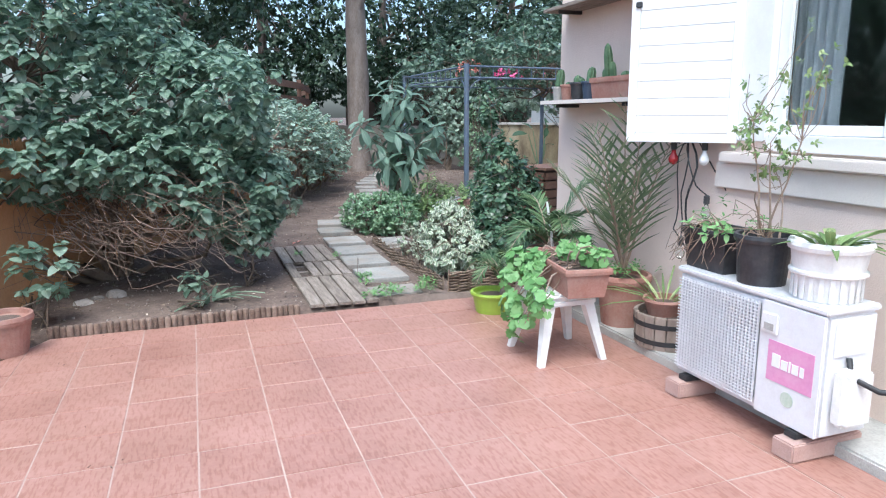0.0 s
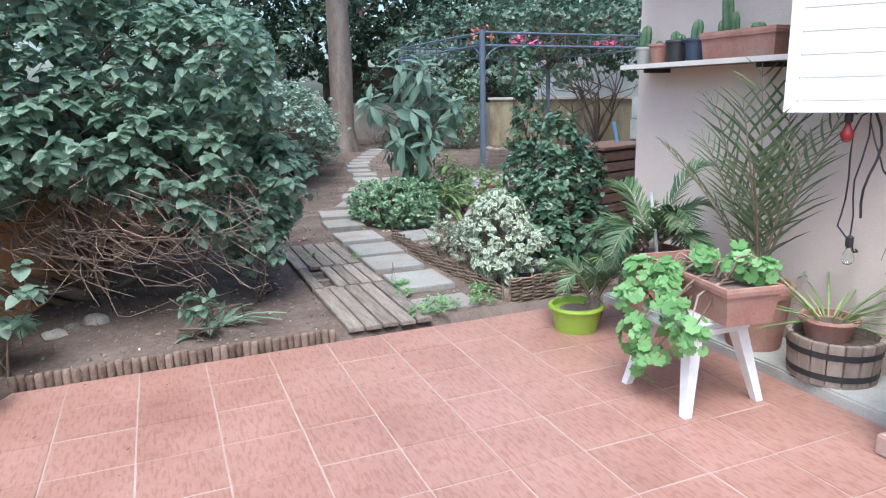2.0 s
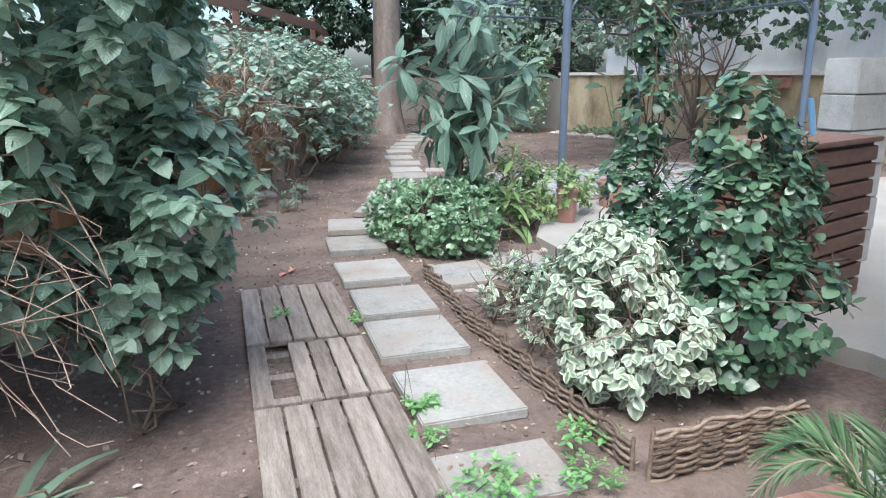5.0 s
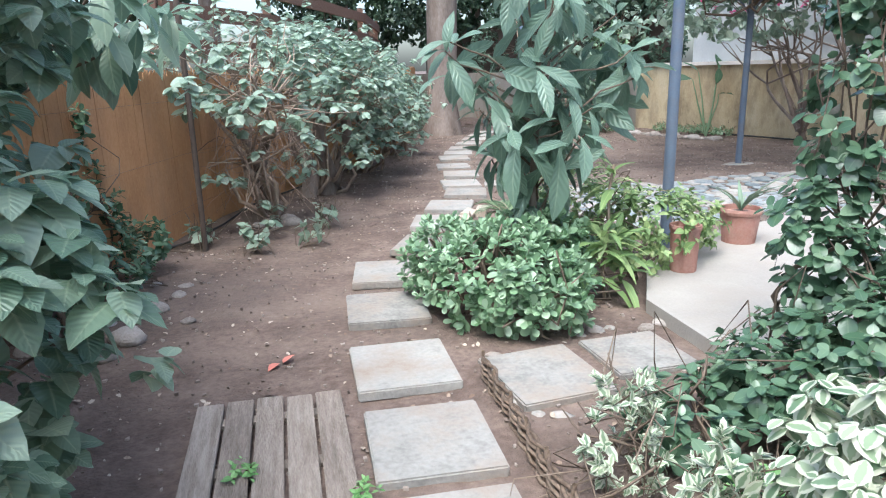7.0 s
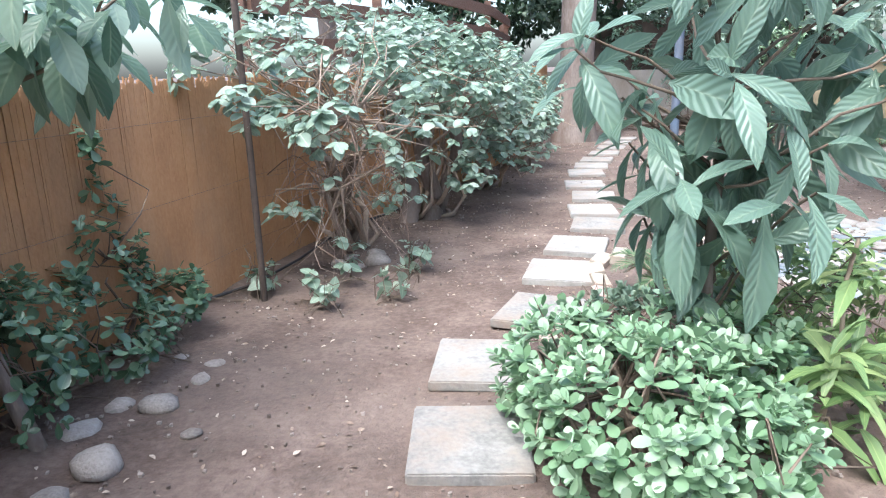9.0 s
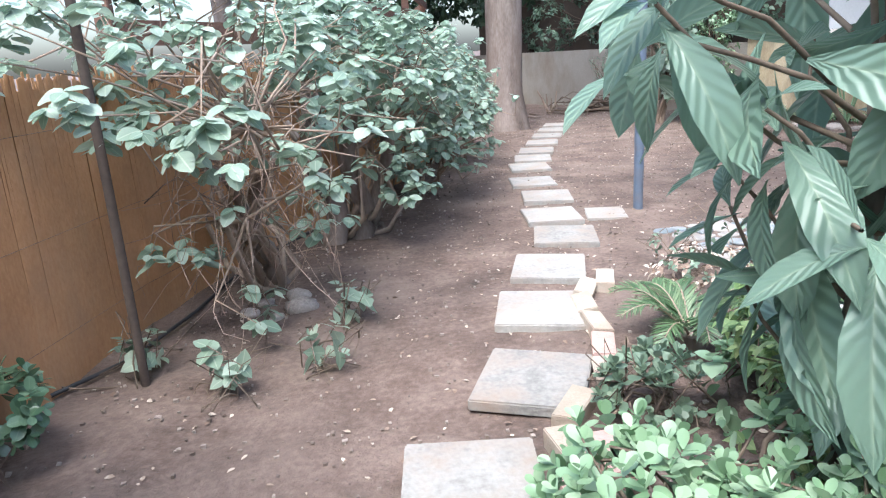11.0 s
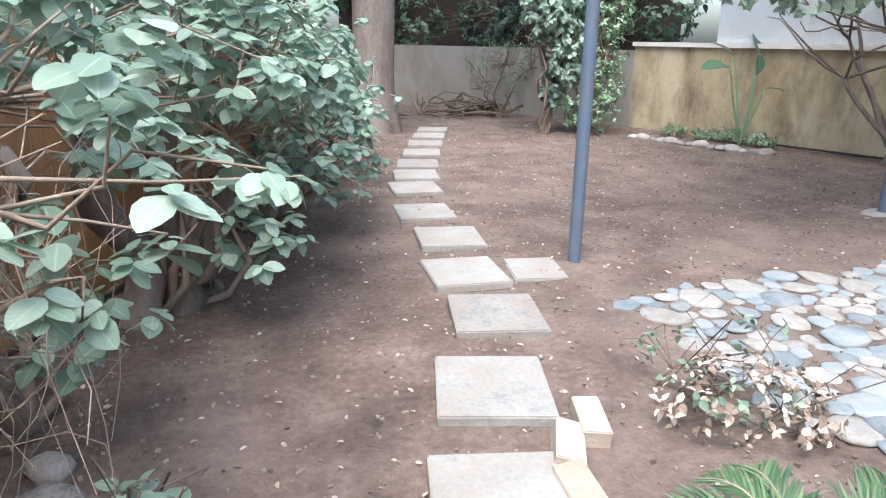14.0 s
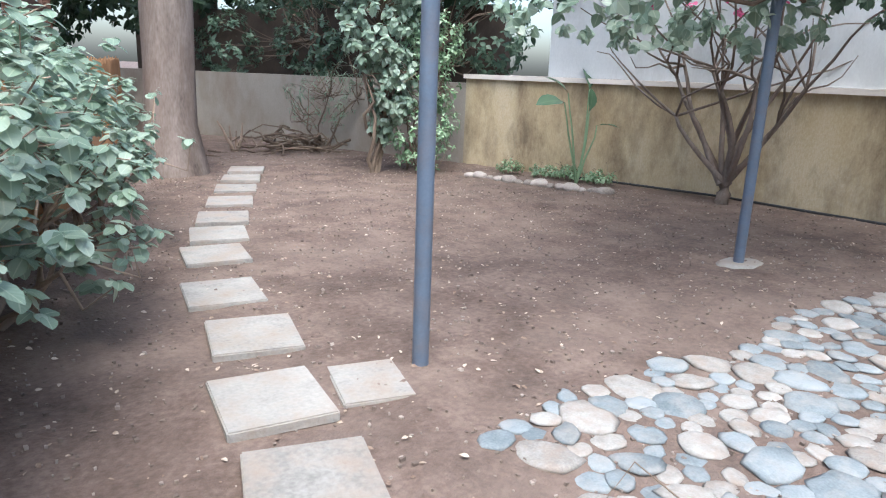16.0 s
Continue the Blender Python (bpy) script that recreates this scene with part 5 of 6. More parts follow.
runs = [(wander((RNG.normal(-0.05, 0.25), RNG.normal(0.0, 0.35), RNG.uniform(0.6, 1.25)), (float(np.clip(RNG.normal(0.0, 0.35), -0.6, 0.34)), float(np.clip(RNG.normal(-0.35, 0.4), -0.95, 0.4)), RNG.uniform(0.02, 0.8)), 9, 0.055, 0.05), RNG.uniform(0.0016, 0.0038), 0.001) for _ in range(105)]
tube_part("twig_tangle", runs, M["twig_brown"], hb, "bare pale brown twigs", 6)
for a, b, r0, r1 in (((0.0, 0.2, -0.02), (-0.12, 0.05, 0.45), 0.055, 0.042), ((-0.12, 0.05, 0.42), (0.15, -0.25, 0.95), 0.036, 0.018), ((-0.10, 0.06, 0.40), (-0.35, -0.2, 1.0), 0.032, 0.016),
                     ((0.30, 0.95, -0.02), (0.24, 0.80, 1.05), 0.085, 0.06), ((0.48, 1.05, -0.02), (0.50, 0.95, 1.05), 0.075, 0.055), ((0.64, 1.35, -0.02), (0.60, 1.2, 1.0), 0.06, 0.05)):
    tube_part("trunk", [(wander(a, b, 9, 0.045), r0, r1)], M["bark"], hb, "crooked grey-brown trunk", 10)
for at, tips, size in (((1.48, 9.72, 0.0), 6, 0.09), ((1.38, 9.28, 0.0), 5, 0.08), ((0.98, 9.22, 0.0), 6, 0.09), ((0.62, 9.45, 0.0), 7, 0.08)):
    shrub("low_shoot", "small leafy shoot on the soil", "shrub", at, [(0, 0, 0.13, 0.10, 0.10, 0.09)], tips, 5, size, HEART, "leaf_hedge", 0.005, 6, "low shoots")
stk = thing("garden_stake", (0.64, 9.35, 0.0), "dark rusty upright stake beside the fence", "stake")
tube_part("rod", [([(0, 0, -0.05), (0.0, 0.01, 0.8), (-0.01, 0.02, 2.3)], 0.019, 0.019)], M["dark_wood"], stk, "", 8)
shrub("small_bush", "small dark bush climbing at the reed fence", "bush", (0.14, 8.60, 0.0), [(0, 0, 0.28, 0.22, 0.26, 0.22), (-0.05, 0.05, 0.62, 0.13, 0.16, 0.22), (0.2, 0.25, 0.22, 0.2, 0.2, 0.14), (0.02, 0.0, 0.92, 0.08, 0.09, 0.15), (-0.15, -0.35, 0.3, 0.26, 0.28, 0.26), (0.12, -0.25, 0.2, 0.24, 0.26, 0.18), (0.0, -0.75, 0.35, 0.25, 0.25, 0.3), (0.0, 0.0, 0.45, 0.2, 0.22, 0.25)], 330, 6, 0.066, ROUND, "leaf_glossy", 0.012, 40)

# loquat with big ribbed leaves, each leaf a part
loq = thing("loquat", (2.50, 7.85, 0.0), "young loquat with long drooping ribbed leaves", "tree")
LT, LA = shell([(0, 0, 1.42, 0.40, 0.40, 0.42), (-0.42, 0.1, 1.28, 0.22, 0.26, 0.22), (0.0, -0.1, 0.95, 0.36, 0.34, 0.34), (0.42, 0.05, 1.2, 0.22, 0.28, 0.28), (0.0, 0.0, 0.65, 0.2, 0.2, 0.2), (-0.62, 0.15, 1.22, 0.14, 0.18, 0.10)], 46, 0.5)
clear = LT[:, 0] - 0.62 * LT[:, 1] > -0.52
LT, LA = LT[clear], LA[clear]
tube_part("trunk", [(wander((0, 0, -0.03), (0.0, 0.0, 1.15), 7, 0.015), 0.024, 0.016)], M["bark"], loq, "", 8)
tube_part("branch_work", [(wander((0, 0, float(np.clip(t[2] - RNG.uniform(0.1, 0.35), 0.3, 1.14))), t, 6, 0.015), 0.007, 0.004) for t in LT], M["twig"], loq, "", 6)
P, D, N, S = rosettes(LT, LA, 7, 0.31, (30, 115), 0.42)
leaf_meshes = []
for curl in (0.15, 0.34, 0.55):
    V0, Q0, U0 = leaf_shape([(0, 0.012), (0.1, 0.038), (0.26, 0.10), (0.46, 0.152), (0.66, 0.162), (0.82, 0.118), (0.93, 0.052), (1.0, 0.004)], 0.3, curl, 0.008)
    o = quads("leaf", V0, Q0, M["leaf_loquat"], loq, "", U0)
    leaf_meshes.append(o.data)
    o.matrix_local = pose(0, 0, 1.5, 0, -60, 0) @ Matrix.Diagonal((0.2, 0.2, 0.2, 1))
for p, d, nn, s in zip(P, D, N, S):
    tip = p + d * s
    if min(tip[0] - 0.62 * tip[1], p[0] - 0.62 * p[1]) < -0.66:  # kept clear of the path
        continue
    x = Vector(d).normalized()
    z = (Vector(nn) - Vector(nn).dot(x) * x).normalized()
    y = z.cross(x)
    o = new("leaf", leaf_meshes[int(RNG.integers(3))])
    o.parent = loq
    o.matrix_local = Matrix.Translation(Vector(p)) @ Matrix((x, y, z)).transposed().to_4x4() @ Matrix.Diagonal((s, s, s, 1))

# bed: jade, strappy sprout, variegated shrub, glossy shrubs, small fillers
shrub("jade_bush", "thick mound of glossy jade plant leaves", "succulent", (2.20, 7.45, 0.0), [(0, 0, 0.24, 0.36, 0.40, 0.26), (0.30, 0.28, 0.26, 0.28, 0.28, 0.24), (-0.18, 0.35, 0.22, 0.24, 0.3, 0.24), (0.1, -0.15, 0.2, 0.3, 0.28, 0.2)], 700, 7, 0.060, ROUND, "leaf_jade", 0.022, 70, droop=0.05, lift=0.5, tilt=(25, 85))
sp = thing("strap_leaf_plant", (2.80, 7.55, 0.0), "upright plant with yellowing strap leaves", "plant")
tube_part("stem", [(wander((0, 0, -0.02), (0.02, 0.02, 0.72), 6, 0.01), 0.010, 0.006)], M["twig_pale"], sp, "", 7)
T = np.array([(0.02, 0.02, 0.70), (0.0, 0.0, 0.42), (0.05, 0.02, 0.36), (-0.05, -0.03, 0.38), (-0.08, -0.06, 0.26), (0.06, -0.05, 0.24)])
leaves("foliage", *rosettes(T, np.tile([-0.05, -0.1, 1.0], (6, 1)), 9, 0.25, (25, 90), 0.3), LANCE, M["leaf_yellow"], sp, "", np.full(54, 1.15))
shrub("ivy_cover", "light green creeper spreading over pots", "creeper", (3.12, 7.92, 0.05), [(0, 0, 0.26, 0.40, 0.34, 0.22), (0.35, 0.15, 0.22, 0.28, 0.26, 0.18), (-0.32, 0.10, 0.28, 0.28, 0.28, 0.24), (-0.1, 0.5, 0.28, 0.4, 0.3, 0.22)], 470, 6, 0.06, OVATE, "leaf_yellow", 0.008, 40, ragged=0.03)
pot("clay_pot", (3.34, 7.72, 0.085), 0.085, 0.07, 0.26, "terracotta", "tall narrow terracotta pot in creeper", 0.03, group="")
ap = pot("clay_pot", (4.02, 8.18, 0.085), 0.13, 0.10, 0.22, "terracotta", "terracotta pot with a small aloe", 0.035)
n = 12
az = RNG.uniform(0, 6.28, n)
leaves("foliage", np.tile([0, 0, 0.19], (n, 1)), unit(np.stack([np.cos(az), np.sin(az), RNG.uniform(0.8, 3, n)], 1)), np.tile([0, 0.1, 1.0], (n, 1)), RNG.uniform(0.12, 0.34, n), LANCE, M["leaf_grey"], ap, "", np.full(n, 0.5))
shrub("variegated_shrub", "bushy shrub with drooping cream-edged leaves", "shrub", (2.20, 5.22, 0.0), [(0, 0, 0.37, 0.24, 0.26, 0.22), (0.05, 0.1, 0.53, 0.19, 0.21, 0.14), (-0.08, -0.12, 0.21, 0.20, 0.2, 0.17), (0.1, -0.25, 0.27, 0.18, 0.16, 0.18)], 360, 6, 0.062, BROAD, "leaf_white", 0.010, 60, droop=0.75, tilt=(60, 110))
for at, lumps, tips in (((3.13, 6.47, 0.03), [(0, 0, 1.45, 0.14, 0.14, 0.26), (0.02, 0, 1.0, 0.18, 0.18, 0.30), (-0.02, 0.02, 0.55, 0.20, 0.20, 0.3), (0.0, -0.35, 0.28, 0.42, 0.3, 0.26), (-0.35, -0.30, 0.16, 0.3, 0.26, 0.16), (0.35, -0.15, 0.35, 0.3, 0.3, 0.25)], 420), ((2.68, 5.18, 0.0), [(0, 0, 0.62, 0.24, 0.24, 0.32), (0.04, 0.04, 1.0, 0.16, 0.17, 0.24), (0.20, 0.0, 0.72, 0.2, 0.2, 0.3), (-0.1, -0.15, 0.3, 0.22, 0.22, 0.24), (0.1, -0.2, 0.35, 0.25, 0.2, 0.25)], 300)):
    shrub("glossy_shrub", "tall shrub with glossy dark green leaves", "shrub", at, lumps, int(tips * 1.2), 6, 0.070, BROAD, "leaf_glossy", 0.014, 60, "glossy shrubs", droop=0.45)
shrub("dark_groundcover", "low dark green leafy groundcover", "groundcover", (2.52, 6.15, 0.0), [(0, 0, 0.10, 0.34, 0.34, 0.14), (0.2, -0.35, 0.12, 0.3, 0.3, 0.16), (0.35, 0.2, 0.16, 0.24, 0.26, 0.2)], 200, 6, 0.07, OVATE, "leaf_glossy", 0.006, 30)
for at, label in (((2.10, 6.05, 0.0), "small shrub with cream speckled leaves"), ((2.12, 5.62, 0.0), "low shrub with cream-yellow edged leaves")):
    shrub("speckled_shrub", label, "shrub", at, [(0, 0, 0.16, 0.13, 0.14, 0.15), (0.03, 0.05, 0.30, 0.09, 0.09, 0.09)], 60, 7, 0.045, SMALL, "leaf_white", 0.006, 20, "speckled shrubs", droop=0.0, lift=0.6, tilt=(20, 70))
shrub("parsley_clump", "bright green herb clump in the bed", "herb", (2.38, 5.75, 0.0), [(0, 0, 0.08, 0.16, 0.14, 0.09)], 50, 5, 0.05, FAN, "leaf_lime", 0.004, 10)
for i, (x, y, r, tips) in enumerate(((1.45, 5.20, 0.10, 16), (1.50, 4.68, 0.16, 34), (1.90, 4.84, 0.12, 26), (1.36, 4.55, 0.14, 24), (1.40, 6.15, 0.06, 8), (1.02, 6.35, 0.07, 8), (1.40, 5.0, 0.08, 12), (1.78, 4.62, 0.13, 22))):
    shrub("weed_tuft", "low bright green weeds between slabs", "weed", (x, y, 0.02), [(0, 0, 0.035, r, r, 0.03)], tips, 5, 0.032, SMALL, "leaf_lime", 0.001, 1, "weeds", droop=0.0)
cycad("garden_cycad", (2.84, 9.05, 0.02), "small cycad growing in soil beside bricks", 13, 0.33, 0.12, 0.10, 38, elev=(0.0, 0.6))
shrub("grey_succulent", "pale grey-green succulent clump", "succulent", (2.46, 8.62, 0.0), [(0, 0, 0.12, 0.18, 0.16, 0.12)], 60, 7, 0.055, ROUND, "leaf_grey", 0.008, 20, droop=0.0, lift=0.6, tilt=(20, 75))
shrub("green_filler", "low green leafy plant beside the succulent", "plant", (2.78, 8.45, 0.0), [(0, 0, 0.14, 0.22, 0.24, 0.16), (0.15, 0.25, 0.2, 0.15, 0.15, 0.18)], 70, 5, 0.075, HEART, "leaf_jade", 0.006, 20)
dry = shrub("dry_shrub", "half-dry small shrub with brown leaves", "shrub", (3.30, 9.72, 0.0), [(0, 0, 0.16, 0.24, 0.2, 0.14), (0.12, 0.1, 0.24, 0.14, 0.14, 0.1), (-0.05, 0.3, 0.14, 0.15, 0.15, 0.1)], 30, 5, 0.045, OVATE, "leaf_grey", 0.004, 24)
T, A = shell([(0, 0, 0.10, 0.3, 0.26, 0.13)], 100)
leaves("dry_leaves", *rosettes(T, A, 4, 0.042), OVATE, M["dry_leaf"], dry, "brown dry leaves")

# far side of the garden
tree("tall_tree", "tall smooth brown tree trunk beside the far fence", (4.15, 17.25, 0.0), 8.0, 0.29, [(0, 0, 7.2, 2.2, 2.2, 1.4), (1.4, -0.8, 6.3, 1.3, 1.2, 0.8), (-1.3, 0.6, 6.2, 1.4, 1.2, 0.9)], 700, 6, 0.22, OVATE, "leaf_dark", (0.15, 0.2), top=0.7)
bou = thing("bougainvillea_tree", (8.66, 13.15, 0.0), "many-stemmed shrub tree with pink flowers against the wall", "tree")
ends = [np.array((math.cos(a) * q, math.sin(a) * q, h)) for a, q, h in zip(RNG.uniform(1.6, 5.2, 34), RNG.uniform(0.5, 1.9, 34), RNG.uniform(1.3, 2.6, 34))]
forks = [e * np.array([0.42, 0.42, 0.55]) for e in ends[:11]]
tube_part("trunk", [(wander((0, 0, -0.04), (-0.02, 0.0, 0.26), 5, 0.01), 0.085, 0.07)], M["bark"], bou, "", 12)
tube_part("branching_stem", [(wander((RNG.normal(0, 0.03), RNG.normal(0, 0.03), 0.20), f, 7, 0.03), 0.034, 0.018) for f in forks] + [(wander(forks[i % 11], e, 7, 0.05), 0.015, 0.004) for i, e in enumerate(ends)], M["bark"], bou, "", 7)
T, A = shell([(-1.0, -0.6, 2.45, 1.1, 0.9, 0.45), (-1.6, 0.7, 2.35, 1.0, 0.9, 0.45), (-0.3, 0.5, 2.7, 0.9, 1.2, 0.5), (-2.1, -0.5, 2.2, 0.8, 0.8, 0.4), (-1.0, -1.6, 2.2, 0.9, 0.7, 0.4), (-0.4, 0.8, 3.3, 1.4, 1.6, 0.6), (-1.2, -1.2, 3.1, 1.2, 1.2, 0.6), (-0.2, 2.4, 2.9, 1.0, 1.3, 0.8), (-0.4, -1.9, 1.95, 0.9, 0.7, 0.45), (-0.3, -3.0, 2.2, 0.8, 0.9, 0.6), (-0.3, -4.2, 2.3, 0.8, 0.9, 0.6), (-0.8, -2.4, 1.90, 0.7, 0.8, 0.28)], 1450)
leaves("foliage", *rosettes(T, A, 6, 0.10, droop=0.4), HEART, M["leaf_mid"], bou)
T, A = shell([(-1.5, -0.9, 1.68, 0.8, 0.6, 0.25), (-0.8, 0.3, 1.72, 0.7, 0.7, 0.25), (-2.2, 0.3, 1.8, 0.7, 0.7, 0.28), (-2.4, -1.0, 1.75, 0.6, 0.6, 0.25)], 120)
leaves("hanging_leaves", *rosettes(T, A, 6, 0.12, droop=0.5), HEART, M["leaf_hedge"], bou)
T, A = shell([(-1.6, -0.4, 2.1, 1.0, 1.0, 0.4)], 26)
leaves("flowers", *rosettes(T, A, 6, 0.06), ROUND, M["petal_pink"], bou, "bright pink flowers")
vine = thing("arbour_vine", (5.1, 10.0, 1.85), "leafy flowering vine over the arbour's top", "vine")
T, A = shell([(-0.4, 1.3, 0.45, 1.2, 0.5, 0.25), (1.0, 1.2, 0.4, 1.0, 0.7, 0.30), (1.3, -0.6, 0.5, 0.7, 1.0, 0.3), (0.3, 0.3, 0.6, 1.0, 0.8, 0.25), (2.2, 0.4, 0.5, 0.8, 1.0, 0.4), (0.6, 1.6, 0.75, 1.6, 0.5, 0.35), (1.4, 1.5, 0.15, 0.3, 0.2, 0.3), (-0.2, 1.45, 0.12, 0.22, 0.15, 0.22), (1.3, 1.9, -0.05, 0.7, 0.4, 0.32), (2.2, 1.3, 0.05, 0.7, 0.6, 0.32)], 1300)
tube_part("branching_stem", stems_to((1.5, 1.55, 0.0), T[::8], 0.018, 0.003, 9, 0.1), M["twig"], vine, "", 5)
leaves("foliage", *rosettes(T, A, 6, 0.085, droop=0.3), HEART, M["leaf_mid"], vine)
for nm, c, mat in (("flowers", (-1.3, -1.3, 0.15), "petal_coral"), ("flowers", (-0.7, -1.3, 0.1), "petal_pink"), ("flowers", (0.6, -1.2, 0.05), "petal_pink")):
    T, A = shell([(*c, 0.22, 0.2, 0.14)], 16)
    leaves(nm, *rosettes(T, A, 6, 0.05), ROUND, M[mat], vine, "pink flowers")
shrub("cascading_shrub", "pale green shrub cascading beside the far wall", "shrub", (6.35, 16.4, 0.0), [(0, 0, 1.75, 0.45, 0.45, 0.6), (0.15, -0.1, 1.1, 0.30, 0.3, 0.5), (0.2, 0.2, 2.3, 0.7, 0.6, 0.4), (0.1, 0, 0.7, 0.2, 0.2, 0.3)], 460, 6, 0.12, HEART, "leaf_hedge", 0.03, 80, droop=0.9, tilt=(70, 120))
shrub("dark_bush", "dense dark green bush by the far wall", "bush", (6.95, 16.3, 0.0), [(0, 0, 0.50, 0.50, 0.5, 0.45), (0.1, 0.1, 1.05, 0.45, 0.4, 0.45), (0.2, 0.1, 1.6, 0.4, 0.4, 0.4)], 460, 6, 0.075, SMALL, "leaf_jade", 0.02, 60)
shrub("grey_shrub", "thin grey-green shrub leaning on the far wall", "shrub", (6.7, 18.6, 0.0), [(0, 0, 0.8, 0.6, 0.5, 0.45), (0.4, -0.3, 1.2, 0.4, 0.4, 0.3)], 140, 6, 0.08, LANCE, "leaf_grey", 0.02, 60)
pile = thing("branch_pile", (6.35, 18.75, 0.0), "heap of cut dark branches on the soil", "branches", kind="stuff")
tube_part("branch", [(wander((RNG.normal(0, 0.5), RNG.normal(0, 0.3), RNG.uniform(0.02, 0.30)), (RNG.normal(0, 0.55), RNG.normal(0, 0.35), RNG.uniform(0.02, 0.25)), 5, 0.04), RNG.uniform(0.012, 0.024), 0.008) for _ in range(46)], M["twig"], pile, "", 6)
stx = thing("cut_stump", (5.45, 18.9, 0.0), "pale bare forked stump on the soil", "stump")
tube_part("stem", [(wander((0, 0, -0.02), (dx, 0.05, h), 5, 0.02), 0.028, 0.012) for dx, h in ((-0.22, 0.45), (-0.05, 0.38), (0.15, 0.42), (0.05, 0.3))], M["twig_pale"], stx, "", 6)
bop = thing("strelitzia", (8.15, 14.75, 0.0), "bird-of-paradise plant with upright paddle leaves", "plant")
bt = [(-0.35, -0.05, 0.95), (-0.15, 0.1, 1.05), (0.12, 0.0, 0.85), (0.25, 0.15, 1.1), (0.05, -0.2, 0.7)]
for t in bt:
    tube_part("stalk", [(wander((0, 0, 0), t, 6, 0.01, 0.02), 0.016, 0.007)], M["leaf_jade"], bop, "", 6)
leaves("foliage", np.array(bt), unit(np.array([(-1, -0.2, 0.25), (-0.5, 0.3, 0.7), (0.3, 0, 0.8), (0.4, 0.4, 0.9), (0.3, -0.6, 0.2)])), np.array([(0.3, -0.5, 1.0)] * 5), np.array([0.42, 0.3, 0.28, 0.36, 0.25]), OBLONG, M["leaf_glossy"], bop, "", np.full(5, 1.5))
for x, y in ((8.05, 15.2), (8.2, 14.9), (7.85, 15.6), (8.3, 14.5)):
    shrub("low_herb", "low green herbs along the wall's foot", "herb", (x, y, 0.0), [(0, 0, 0.10, 0.16, 0.2, 0.10)], 40, 6, 0.055, OVATE, "leaf_jade", 0.004, 8, "wall herbs")

# trees and hedges beyond the walls
for at, h, r, lumps, tips, mat, label, size in (
        ((9.6, 19.5, 0), 5.5, 0.16, [(0, 0, 4.6, 2.6, 2.2, 1.6), (-1.2, -1.2, 3.2, 1.8, 1.5, 1.1), (1.5, -2.0, 3.6, 1.8, 1.8, 1.3)], 1900, "leaf_dark", "dark leafy tree behind the garden wall", 0.21),
        ((6.6, 23.5, 0), 6.5, 0.18, [(0, 0, 4.8, 2.8, 2.0, 2.0), (-1.4, -0.8, 3.0, 1.6, 1.4, 1.2), (1.6, -1.2, 2.7, 1.6, 1.5, 1.1)], 1900, "leaf_dark", "tall dark tree behind the far wall", 0.21),
        ((2.6, 24.5, 0), 7.5, 0.20, [(0, 0, 5.0, 2.2, 2.0, 2.8), (0.6, -0.5, 2.6, 1.5, 1.3, 1.4)], 1700, "leaf_dark", "tall dark evergreen beyond the garden", 0.20),
        ((10.8, 13.5, 0), 5.0, 0.14, [(-0.4, 0, 4.0, 1.8, 2.4, 1.2), (-0.6, -2.6, 3.7, 1.4, 1.8, 1.1)], 1400, "leaf_mid", "leafy tree overhanging the whitewashed wall", 0.17),
        ((11.0, 9.0, 0), 5.0, 0.14, [(-0.6, 0, 3.8, 2.0, 2.2, 1.4), (-0.9, -1.6, 3.0, 1.5, 1.8, 1.0)], 1300, "leaf_dark", "dark leafy tree near the arbour", 0.18),
        ((-2.0, 9.2, 0), 4.2, 0.12, [(0, 0, 3.3, 1.7, 1.8, 1.1), (0.9, 0.6, 2.7, 1.0, 1.0, 0.7), (-0.8, -1.6, 3.0, 1.5, 1.5, 1.2)], 480, "leaf_mid", "citrus tree with a few oranges beyond the fence", 0.12),
        ((0.2, 16.5, 0), 6.0, 0.16, [(0, 0, 4.4, 1.8, 2.0, 1.6), (-1.5, 1.5, 3.8, 1.6, 1.6, 1.6)], 1400, "leaf_dark", "leafy tree beyond the reed fence", 0.19),
        ((-4.5, 13.0, 0), 6.0, 0.18, [(0, 0, 4.2, 2.4, 2.2, 2.0), (0.6, -1.5, 2.6, 1.8, 1.6, 1.2)], 700, "leaf_mid", "broad tree in the neighbouring garden", 0.16)):
    tree("background_tree", label, at, h, r, lumps, tips, 6, size, OVATE, mat)
for x, y, z in ((-1.0, 8.6, 2.5), (-0.75, 8.9, 2.75), (-1.35, 8.0, 2.3)):
    bm = bmesh.new()
    bmesh.ops.create_uvsphere(bm, u_segments=16, v_segments=10, radius=0.04)
    for v in bm.verts:
        v.co.z *= 0.94
    tagged(part("orange_fruit", bm, M["orange"], smooth=True), "ripe orange hanging in the tree", "fruit", "oranges").location = (x, y, z)
hedge = thing("far_hedge", (7.35, 19.6, 0), "dense dark hedge behind the grey wall", "hedge")
T, A = shell([(0.65, -1.2, 1.55, 0.45, 0.9, 0.5), (-0.15, 0.5, 1.6, 0.5, 1.0, 0.5), (-1.0, 2.1, 1.6, 0.5, 1.0, 0.6), (1.2, -2.6, 1.8, 0.45, 0.9, 0.6), (0.9, -1.4, 2.4, 0.6, 1.2, 0.5), (-0.4, 1.2, 2.5, 0.7, 1.4, 0.5)], 900)
tube_part("branching_stem", stems_to((0, 0, 0), T[::14], 0.03, 0.004, 8, 0.1), M["twig"], hedge, "", 5)
leaves("foliage", *rosettes(T, A, 6, 0.12), OVATE, M["leaf_mid"], hedge)


